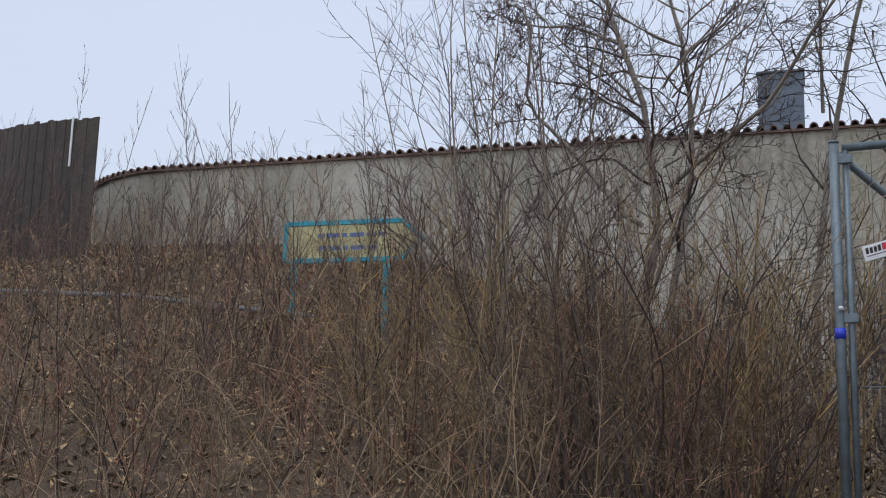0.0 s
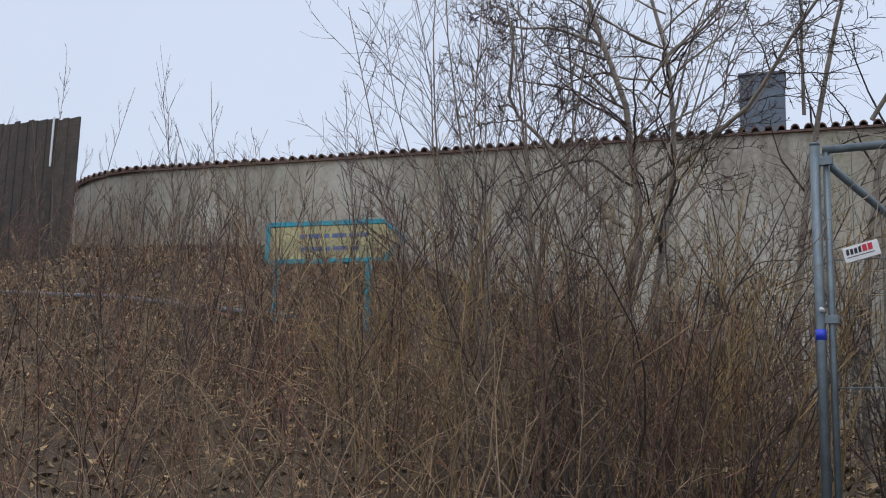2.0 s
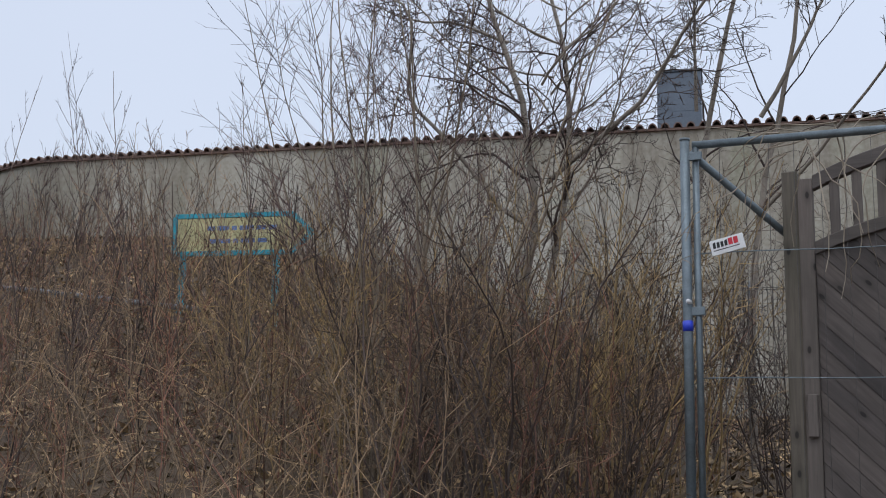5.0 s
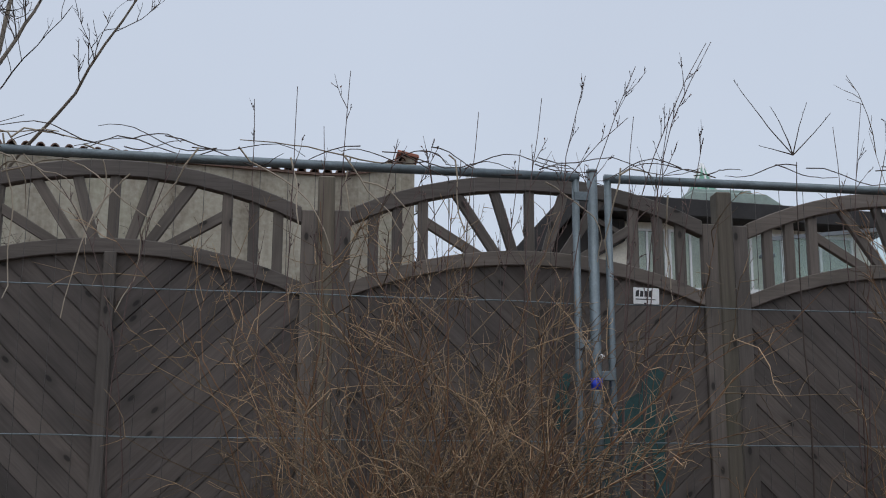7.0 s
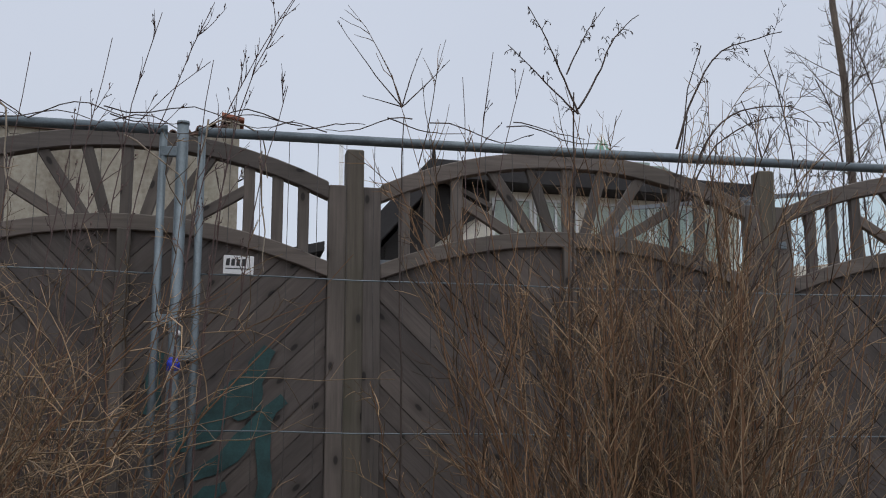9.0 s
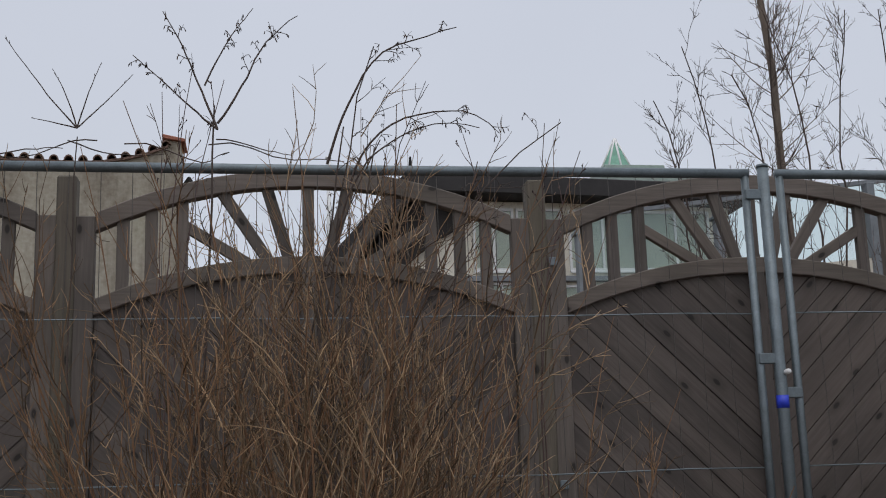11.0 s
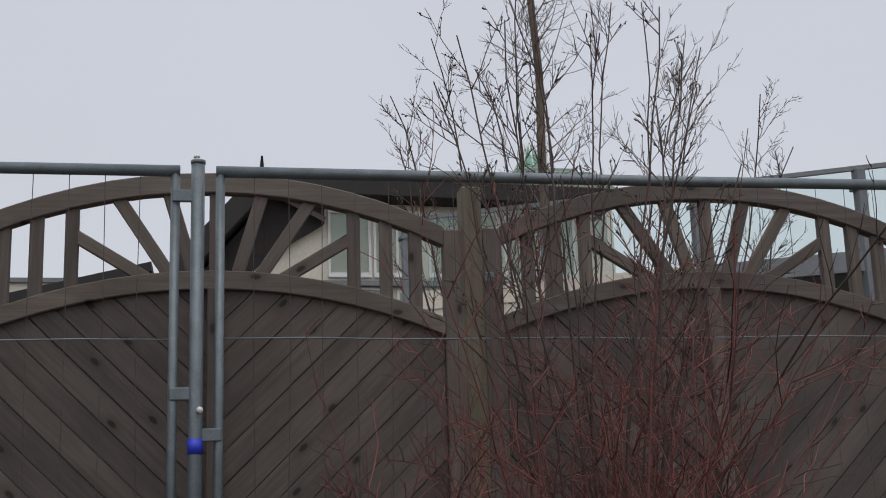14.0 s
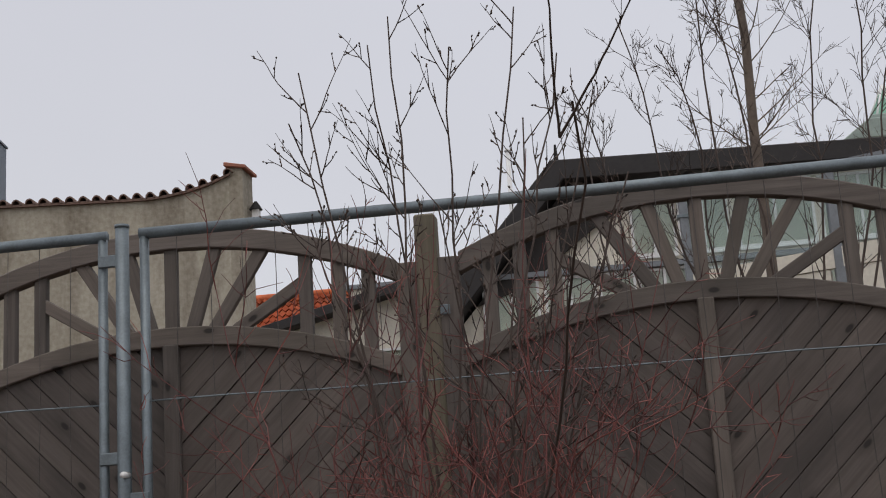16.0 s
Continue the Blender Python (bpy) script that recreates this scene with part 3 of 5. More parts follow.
strut = thing("fence_strut", "diagonal galvanised steel tube bracing the end of the mobile fence", "brace")
pipe("strut_tube", [(-0.52, -0.45, 1.80), (-0.13, 0.12, 1.45), (0.75, 1.4, 0.6), (1.35, 2.27, float(ground_z(1.35, 2.27)) - 0.02)], 0.02, M_STEEL, strut, 10)


def make_hire_sign(name_at, width, height, tilt, full=True):
    s = thing("hire_sign", "small white plastic sign tied to the fence wire", "sign", "signs on the fence")
    s.matrix_basis = pose(*name_at, 0, -tilt, 0)
    part("plate", box_bm(0, width, -0.003, 0.002, 0, height, 0.002), M_PLAIN_WHITE, s)
    xs = 0.08 * width
    unit = width * (0.115 if full else 0.17)
    for i in range(4):
        x = xs + i * unit
        part("dark_mark", prism_bm([(x, height * 0.45), (x + unit * 0.72, height * 0.45), (x + unit * 0.82, height * (0.8 if i in (1, 2) else 0.86)), (x + unit * 0.1, height * 0.8)], -0.0045, -0.003), M_INK, s)
    if full:
        for i in range(2):
            x = xs + (4 + i * 1.35) * unit
            part("red_mark", prism_bm([(x, height * 0.45), (x + unit * 1.1, height * 0.45), (x + unit * 1.2, height * 0.88), (x + unit * 0.12, height * 0.88)], -0.0045, -0.003), M_RED, s)
    part("small_print_bar", box_bm(xs, width * 0.85, -0.0045, -0.003, height * 0.27, height * 0.32), M_INK, s)
    return s


make_hire_sign((-0.415, -0.485, 1.265), 0.165, 0.075, 13)
make_hire_sign((3.139, -0.285, 1.288), 0.118, 0.074, -1, False)


# faded spray paint strokes on one panel
def make_graffiti():
    g = thing("graffiti", "faded teal spray paint strokes on the wooden boards", "graffiti")
    rng = random.Random(5)
    strokes = [(2.95, 0.62, 40, 0.42, 0.06), (3.02, 0.5, 38, 0.5, 0.045), (2.9, 0.38, 15, 0.3, 0.05), (3.2, 0.75, 60, 0.3, 0.05), (3.3, 0.4, 80, 0.35, 0.04), (2.85, 0.75, 75, 0.25, 0.035)]
    for x, z, a, ln, wd in strokes:
        n = 9
        top, bot = [], []
        for i in range(n + 1):
            t = i / n
            cx, cz = x + ln * t * math.cos(radians(a)) + 0.02 * math.sin(6 * t), z + ln * t * math.sin(radians(a)) + 0.03 * math.sin(4 * t + x)
            ww = wd * (0.5 + 0.5 * math.sin(math.pi * t)) * rng.uniform(0.7, 1.1)
            nx, nz = -math.sin(radians(a)), math.cos(radians(a))
            top.append((cx + nx * ww, cz + nz * ww))
            bot.append((cx - nx * ww, cz - nz * ww))
        lift = 0.0008 * len(g.children)
        part("paint_stroke", prism_bm(top + bot[::-1], 0.012 - lift, 0.016), M_SPRAY, g)


make_graffiti()


# ---- house, glass screens and distant buildings ----
def plate(name, a, b, z0, z1, thick, mat, parent, label=""):
    """An upright slab over the plan line from a to b."""
    a, b = Vector((*a, 0)), Vector((*b, 0))
    d = b - a
    ob = part(name, box_bm(0, d.length, -thick / 2, thick / 2, z0, z1, 0.0), mat, parent, label)
    ob.matrix_basis = Matrix.Translation(a) @ Matrix.Rotation(math.atan2(d.y, d.x), 4, "Z")
    return ob


def make_window(parent, x0, x1, z0, z1, y, bars=1):
    w = part("window", box_bm(x0 - 0.05, x1 + 0.05, y - 0.05, y - 0.02, z0 - 0.1, z0 - 0.05, 0.005), M_WHITEP, parent)
    for a, b, c, d in ((x0 - 0.05, x0, z0 - 0.05, z1 + 0.05), (x1, x1 + 0.05, z0 - 0.05, z1 + 0.05), (x0, x1, z1, z1 + 0.05), (x0, x1, z0 - 0.05, z0)):
        part("frame_bar", box_bm(a, b, y - 0.035, y + 0.03, c, d), M_WHITEP, w)
    for i in range(1, bars + 1):
        xm = x0 + (x1 - x0) * i / (bars + 1)
        part("mullion", box_bm(xm - 0.025, xm + 0.025, y - 0.03, y + 0.03, z0, z1), M_WHITEP, w)
    part("pane", box_bm(x0, x1, y + 0.0, y + 0.008, z0, z1), M_GLASS, w).visible_shadow = False
    # pale blind hanging behind the pane
    part("blind", box_bm(x0, x1, y + 0.06, y + 0.07, z0 + 0.02, z1), M_WHITEP, w)
    return w


def make_house():
    h = thing("house", "pale house with black pitched roof and wide windows", "house")
    g = 0.9
    # steep near slope, then a long flat top with a dark fascia
    outline = [(4.2, 3.5), (7.4, 7.08), (14.6, 6.86), (14.6, 6.5), (9.9, 6.62), (7.6, 6.68), (4.55, 3.25)]
    part("roof", prism_bm(outline, 18.2, 26.0, 0.02), M_ROOF, h)
    part("gable", prism_bm([(5.75, 4.45), (6.7, 4.75), (8.05, 5.75), (8.72, 6.15), (8.72, 6.62), (7.65, 6.64)], 18.65, 18.75), M_DARKBOARD, h, "dark stained timber boarding")
    for i in range(8):
        x = 6.2 + i * 0.34
        top, foot = min(6.58, 4.55 + (x - 5.8) * 1.14), 4.78 + max(0, x - 6.7) * 0.74
        part("batten", box_bm(x, x + 0.03, 18.63, 18.65, foot, max(top, foot + 0.1)), M_DARKBOARD, h)
    beam("barge_board", (7.7, 18.5, 6.72), (8.72, 18.5, 6.2), 0.1, 0.05, M_FRAME, h)
    part("wall", prism_bm([(5.4, g), (14.3, g), (14.3, 6.5), (9.9, 6.6), (7.7, 6.62), (5.4, 4.1)], 18.8, 25.6), M_CREAM, h)
    for x0, x1, z0, z1 in ((5.9, 6.9, 2.6, 4.85), (7.1, 8.0, 2.6, 4.85), (8.15, 8.75, 2.6, 4.85), (8.9, 9.8, 2.6, 4.85), (8.85, 9.6, 5.2, 6.4), (9.75, 10.6, 5.2, 6.4), (10.85, 12.2, 5.2, 6.38), (12.4, 13.8, 5.2, 6.36), 
                           (10.2, 11.9, 2.6, 4.8), (12.1, 13.8, 2.6, 4.8)):
        make_window(h, x0, x1, z0, z1, 18.77)
    part("sill_band", box_bm(5.6, 14.2, 18.62, 18.8, 4.92, 5.02), M_GREYPAINT, h)
    pipe("flue_pipe", [(6.2, 24, 5), (6.2, 24, 9.0)], 0.055, M_WHITEP, h, 12, "thin steel flue pipe")
    pipe("flue_cap", [(6.2, 24, 9.0), (6.2, 24, 9.05)], 0.075, M_WHITEP, h, 12)
    bm = bmesh.new()
    bmesh.ops.create_cone(bm, cap_ends=True, segments=8, radius1=0.05, radius2=0.02, depth=0.3)
    fin = part("finial", bm, M_BLACK, h)
    fin.matrix_basis = pose(7.5, 18.4, 7.28)
    return h


make_house()


def make_annex():
    a = thing("low_annex", "low outbuilding with a dark sloping roof beside the house", "outbuilding")
    part("roof", prism_bm([(1.2, 4.55), (5.4, 5.55), (5.4, 5.35), (1.2, 4.35)], 19.5, 24.0, 0.01), M_ROOF, a)
    part("wall", prism_bm([(1.5, 0.8), (5.2, 0.8), (5.2, 5.3), (1.5, 4.42)], 20.0, 23.8), M_CREAM, a)
    for x in (2.0, 3.3):
        make_window(a, x, x + 0.8, 2.7, 3.9, 19.98, 0)
    return a


make_annex()


def make_glass_screen():
    s = thing("glass_screen", "tall greenish glass wind screen with grey steel posts on a terrace", "glass screen")
    o, d = Vector((14.85, 9.58, 0)), Vector((-1.75, 1.05, 0)).normalized()
    L = 2.13
    for i in range(-3, 3):
        a, b = o + d * L * i, o + d * L * (i + 1)
        pane = plate("glass_pane", (a + d * 0.05).to_2d(), (b - d * 0.05).to_2d(), 3.76, 4.82, 0.012, M_GLASS, s)
        pane.visible_shadow = False
        plate("top_rail", a.to_2d(), b.to_2d(), 4.825, 4.885, 0.06, M_GREYPAINT, s)
        plate("foot_beam", a.to_2d(), b.to_2d(), 3.48, 3.75, 0.1, M_GREYPAINT if i < 1 else M_CREAM, s)
        # right-hand bays: a flat black slab stands in for the shade below the terrace
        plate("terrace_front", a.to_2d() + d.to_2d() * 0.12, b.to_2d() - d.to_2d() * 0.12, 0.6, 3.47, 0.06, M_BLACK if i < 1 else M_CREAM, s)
    for i in range(-3, 4):
        a = o + d * L * i
        part("post", box_bm(a.x - 0.06, a.x + 0.06, a.y - 0.08, a.y + 0.08, 0.6, 4.84, 0.008), M_GREYPAINT, s)
        part("post_clip", box_bm(a.x - 0.1, a.x + 0.1, a.y - 0.1, a.y + 0.1, 4.55, 4.6, 0.005), M_STEEL, s)
    return s


make_glass_screen()


def make_lantern_house():
    """The far building whose roof carries a pointed green glass lantern."""
    h = thing("lantern_house", "distant pale house with a pointed green glass roof lantern", "house", at=(20.6, 44.5, 0.35))
    part("wall", box_bm(-2.0, 3.2, 0, 8, 0.4, 13.5), M_CREAM, h)
    part("deck_roof", prism_bm([(-1.2, 14.3), (2.2, 14.3), (3.5, 13.5), (-2.3, 13.5)], -0.4, 8.3, 0.03), M_DECK, h)
    part("drum", box_bm(-0.9, 1.9, 0.5, 5, 14.2, 14.7, 0.03), M_DECK, h)
    bm = bmesh.new()
    bmesh.ops.create_cone(bm, cap_ends=True, segments=8, radius1=0.78, radius2=0.05, depth=1.6)
    cone = part("lantern", bm, M_COPPER, h, "pointed green glass lantern")
    cone.matrix_basis = pose(0, 1.6, 15.4)
    for i in range(8):
        a = i * math.pi / 4
        pipe("glazing_bar", [(0.8 * math.cos(a), 1.6 + 0.8 * math.sin(a), 14.6), (0.04 * math.cos(a), 1.6 + 0.04 * math.sin(a), 16.22)], 0.05, M_WHITEP, cone, 5)
        cone.children[-1].matrix_parent_inverse = cone.matrix_basis.inverted()
    for x in (-1.6, 0.2, 1.7):
        make_window(h, x, x + 1.2, 10.8, 12.4, -0.03)
    return h


make_lantern_house()


def make_plant_room():
    b = thing("plant_room", "low grey-roofed building behind the garden wall", "building")
    part("wall", box_bm(-9, -1.8, 17.6, 23, 0.8, 5.6), M_CREAM, b)
    part("roof", prism_bm([(-9.4, 5.6), (-5.3, 6.6), (-1.4, 5.6)], 17.2, 23.4), M_ROOF, b)
    d = thing("metal_duct", "square blue-grey sheet metal roof duct", "roof duct", at=(-5.29, 19.75, 6.2), turn=11)
    part("casing", box_bm(-0.49, 0.49, -0.1, 0.9, 0, 3.12, 0.012), M_CHIM, d)
    part("cover", box_bm(-0.52, 0.52, -0.13, 0.93, 3.12, 3.18, 0.01), M_CHIM, d)
    for z in (1.2, 2.2):
        part("seam", box_bm(-0.495, 0.495, -0.106, -0.1, z, z + 0.012), M_CHIM, d)
    return b


make_plant_room()


def make_orange_house():
    h = thing("orange_roof_house", "distant white house with an orange clay tile roof", "house")
    x0, x1, yf, yr, ze, zr = -8.0, 1.3, 30.0, 33.5, 5.6, 7.6
    part("wall", box_bm(x0 + 0.3, x1 - 0.3, yf + 0.4, 37, 0.6, 5.75), M_WHITEP, h)
    part("gable", prism_bm([(0, 5.6), (7, 5.6), (3.5, 7.45)], 0, 0.2), M_WHITEP, h).matrix_basis = pose(x1 - 0.35, yf, 0, 0, 0, 90)
    # pantiles: rolled sheets, one part a course
    n, courses = 44, 9
    for c in range(courses):
        t0, t1 = c / courses, (c + 1) / courses + 0.012
        bm = bmesh.new()
        prev = None
        for i in range(n * 4 + 1):
            x = x0 + (x1 - x0) * i / (n * 4)
            wv = 0.045 * math.sin(i * math.pi / 2)
            lo = bm.verts.new((x, yf + (yr - yf) * t0, ze + (zr - ze) * t0 + wv + 0.05))
            hi = bm.verts.new((x, yf + (yr - yf) * t1, ze + (zr - ze) * t1 + wv))
            if prev:
                bm.faces.new((prev[0], lo, hi, prev[1]))
            prev = (lo, hi)
        bmesh.ops.solidify(bm, geom=bm.faces[:], thickness=0.02)
        part("tile_course", bm, M_ORANGE, h)
    part("back_slope", prism_bm([(33.5, 7.58), (37, 5.6), (37, 5.5), (33.5, 7.48)], 0, 9.3), M_ORANGE, h).matrix_basis = pose(x1, 0, 0, 0, 0, 90)
    pipe("ridge_cap", [(x0, yr, zr + 0.03), (x1, yr, zr + 0.03)], 0.12, M_ORANGE, h, 8)
    make_window(h, -0.8, -0.1, 4.2, 5.2, yf + 0.37, 0)
    part("dormer", box_bm(-0.1, 0.7, 30.2, 31.5, 5.7, 6.35), M_WHITEP, h)
    part("dormer_roof", prism_bm([(-0.2, 6.35), (0.8, 6.35), (0.3, 6.6)], 30.1, 31.8), M_ROOF, h)
    return h


make_orange_house()


def make_wall_lamp():
    l = thing("wall_lantern", "black metal lantern with pale glass on the wall end", "wall lamp", at=(3.52, 11.5, 4.8))
    pipe("bracket", [(-0.25, 0, -0.05), (-0.1, 0, -0.12), (0, 0, -0.06)], 0.012, M_BLACK, l, 6)
    part("glass", box_bm(-0.05, 0.05, -0.05, 0.05, -0.05, 0.14, 0.005), M_WHITEP, l)
    bm = bmesh.new()
    bmesh.ops.create_cone(bm, cap_ends=True, segments=6, radius1=0.1, radius2=0.02, depth=0.12)
    part("hood", bm, M_BLACK, l).matrix_basis = pose(0, 0, 0.2)
    return l


make_wall_lamp()


def make_palisade():
    p = thing("plank_palisade", "tall curved palisade of dark vertical planks", "palisade")
    for i in range(36):
        a = radians(0.2 + i * 0.82)
        x, y = -13.82 - 9.0 * math.sin(a), 7.8 + 9.0 * (1 - math.cos(a))
        top = 5.98 + 0.012 * i + random.uniform(-0.02, 0.02)
        ob = part("plank", box_bm(-0.066, 0.066, -0.018, 0.018, -0.6 + float(ground_z(x, y)), top, 0.006), M_DARKWOOD, p)
        ob.matrix_basis = pose(x, y + 0.012 * (i % 2), 0, 0, 0, -math.degrees(a))
        if i == 4:
            lath = part("lath", box_bm(-0.022, 0.022, -0.045, -0.024, 5.2, top + 0.02, 0.004), M_WHITEP, p, "narrow pale lath")
            lath.matrix_basis = ob.matrix_basis.copy()
    return p


make_palisade()


def make_arrow_sign():
    x0, y0, w = -7.72, 4.9, 1.66
    s = thing("arrow_sign", "faded yellow arrow board in a teal frame on teal posts", "sign", at=(x0, y0, 0), turn=12)
    zb, zt = 2.66, 3.1
    tip = w
    body = w * 0.86
    part("board", prism_bm([(0.03, zb + 0.03), (body, zb + 0.03), (tip - 0.05, (zb + zt) / 2), (body, zt - 0.03), (0.03, zt - 0.03)], -0.01, 0.01), M_YELLOW, s)
    for a, b in (((0, zb), (body, zb)), ((body, zb), (tip, (zb + zt) / 2)), ((tip, (zb + zt) / 2), (body, zt)), ((body, zt), (0, zt)), ((0, zt), (0, zb))):
        beam("frame_bar", (a[0], 0, a[1]), (b[0], 0, b[1]), 0.055, 0.04, M_TEAL, s)
    for x in (0.1, 1.24):
        gz = float(ground_z(x0 + x, y0 + 0.2))
        beam("post", (x, 0.03, gz - 0.2), (x, 0.03, zb), 0.07, 0.05, M_TEAL, s)
    for z, x_a, x_b in ((2.95, 0.4, 1.2), (2.8, 0.42, 1.15)):
        x = x_a
        k = 0
        while x < x_b:
            ln = (0.09, 0.14, 0.06, 0.17, 0.11)[k % 5]
            part("faded_text_bar", box_bm(x, x + ln, -0.014, -0.0105, z - 0.025, z + 0.025), M_BLUEINK, s)
            x += ln + 0.035
            k += 1
    return s


make_arrow_sign()

pole = thing("fallen_rail", "weathered pale pole lying along the bank", "pole")
pipe("rail", [(-13.0, 4.9, float(ground_z(-13.0, 4.9)) + 0.1), (-10, 4.9, float(ground_z(-10, 4.9)) + 0.1), (-7.3, 4.9, float(ground_z(-7.3, 4.9)) + 0.1)], 0.03, M_GREYPAINT, pole, 8)


def make_mesh_fence():
    f = thing("mesh_fence", "dark welded wire mesh garden fence below the wall", "mesh fence")
    y = 6.6
    n = 84
    x = np.linspace(-3.6, 0.6, n)
    g = ground_z(x, np.full(n, y))
    P = np.stack([np.stack([x, np.full(n, y), g - 0.05], -1), np.stack([x, np.full(n, y), np.full(n, 2.25)], -1)], 1)
    mesh_from("wire_mesh", [tube_arrays(P, np.full((n, 2), 0.0035), 4)], M_WIRE, f)
    for z in (1.0, 1.4, 1.42, 1.8, 2.2, 2.22):
        pipe("cross_wire", [(-3.6, y - 0.006, z), (0.6, y - 0.006, z)], 0.004, M_WIRE, f, 5)
    for px in (-3.6, -1.5, 0.6):
        pipe("post", [(px, y + 0.03, float(ground_z(px, y)) - 0.2), (px, y + 0.03, 2.3)], 0.028, M_GREYPAINT, f, 8)
    return f


make_mesh_fence()


def make_flat_house():
    h = thing("flat_roof_house", "distant cream house with a flat roof edge", "house")
    part("wall", box_bm(1.7, 3.7, 26, 31, 0.6, 6.3), M_CREAM, h)
    part("roof_edge", box_bm(1.6, 3.8, 25.9, 31.1, 6.3, 6.42, 0.01), M_GREYPAINT, h)
    make_window(h, 2.2, 3.1, 4.4, 5.5, 25.97, 0)
    return h


make_flat_house()

# ---- plants ----
RNG = np.random.default_rng(11)


def unit(v):
    return v / (np.linalg.norm(v, axis=-1, keepdims=True) + 1e-9)


def grow(base, direction, length, k, up=0.15, wobble=0.12, rng=RNG):
    """Centre lines of many shoots: each starts at its base and bends upwards (or down) with a little wobble."""
    n = len(base)
    P = np.zeros((n, k, 3))
    P[:, 0] = base
    d = unit(direction)
    step = (length / (k - 1))[:, None]
    for i in range(1, k):
        P[:, i] = P[:, i - 1] + d * step
        d = unit(d + np.array([0, 0, up / k * 3]) + rng.normal(0, wobble, (n, 3)))
    return P


def side_shoots(P, per, angle, ratio, lo=0.2, hi=0.97, rng=RNG, taper=0.55):
    """Starts, directions and lengths of shoots that leave the given ones."""
    n, k, _ = P.shape
    t = rng.uniform(lo, hi, (n, per)) * (k - 1)
    i = np.minimum(t.astype(int), k - 2)
    f = (t - i)[..., None]
    rows = np.arange(n)[:, None]
    a, b = P[rows, i], P[rows, i + 1]
    start = a + (b - a) * f
    tan = unit(b - a)
    perp = unit(np.cross(tan, rng.normal(0, 1, tan.shape)))
    d = tan * np.cos(angle) + perp * np.sin(angle)
    total = np.linalg.norm(np.diff(P, axis=1), axis=2).sum(1)
    ln = total[:, None] * ratio * (1 - taper * t / (k - 1)) * rng.uniform(0.5, 1.2, t.shape)
    return start.reshape(-1, 3), d.reshape(-1, 3), ln.ravel(), (t / (k - 1)).ravel()


def radii(n, k, r0, tip=0.25):
    return np.asarray(r0).reshape(-1, 1) * np.linspace(1, tip, k)[None, :] * np.ones((n, 1))


def shrub_meshes(name, parent, stem_mat, twig_mat, stems, height, spread, r0=0.007, per=10, per2=4, angle=0.5, up=0.25, ratio=0.35, base_r=0.15, wobble=0.08, seed=1, twig_r=0.0022, k=8, buds=0, bud_len=0.009, bud_r=0.0026, twig_up=None, hang=0.0, lo=0.18):
    rng = np.random.default_rng(seed)
    ang = rng.uniform(0, 2 * np.pi, stems)
    rr = base_r * np.sqrt(rng.uniform(0, 1, stems))
    base = np.stack([rr * np.cos(ang), rr * np.sin(ang), np.full(stems, -0.12)], -1)
    lean = spread * rng.uniform(0.1, 1, stems)
    a2 = ang + rng.normal(0, 0.6, stems)
    d = np.stack([np.sin(lean) * np.cos(a2), np.sin(lean) * np.sin(a2), np.cos(lean)], -1)
    ln = height * rng.uniform(0.55, 1.0, stems) / np.maximum(np.cos(lean), 0.5)
    P = grow(base, d, ln, k, up, wobble, rng)
    sr = r0 * rng.uniform(0.6, 1.25, stems)
    R = radii(stems, k, sr, 0.22)
    for i in range(stems):
        mesh_from("stem", [tube_arrays(P[i:i + 1], R[i:i + 1], 5)], stem_mat, parent)
    b1, d1, l1, t1 = side_shoots(P, per, angle, ratio, lo, 0.97, rng)
    tu = up if twig_up is None else twig_up
    Q = grow(b1, d1, l1, 5, tu, wobble * 1.3, rng)
    batches = [tube_arrays(Q, radii(len(Q), 5, twig_r * (1.5 - 0.6 * t1), 0.4), 3)]
    if buds:
        b3, d3, _, _ = side_shoots(Q, buds, 0.5, 1, 0.1, 1.0, rng)
        d3 = unit(d3 + np.array([0, 0, -hang]))
        B = np.stack([b3 + d3 * bud_len * f for f in (0, 0.4, 0.75, 1)], 1)
        batches.append(tube_arrays(B, np.full((len(B), 4), bud_r) * np.array([0.5, 1, 0.8, 0.15]), 4))
    if per2:
        b2, d2, l2, _ = side_shoots(Q, per2, angle * 1.1, 0.42, 0.15, 0.95, rng)
        S = grow(b2, d2, l2, 4, tu * 0.7, wobble * 1.3, rng)
        batches.append(tube_arrays(S, radii(len(S), 4, np.full(len(S), twig_r * 0.7), 0.5), 3))
    tagged(mesh_from("twig_spray", batches, twig_mat, parent), kind="stuff")


def make_shrub(name, label, category, group, x, y, stem_mat, twig_mat, **kw):
    s = thing(name, label, category, group, (x, y, float(ground_z(x, y))))
    shrub_meshes(name, s, stem_mat, twig_mat, **kw)
    return s


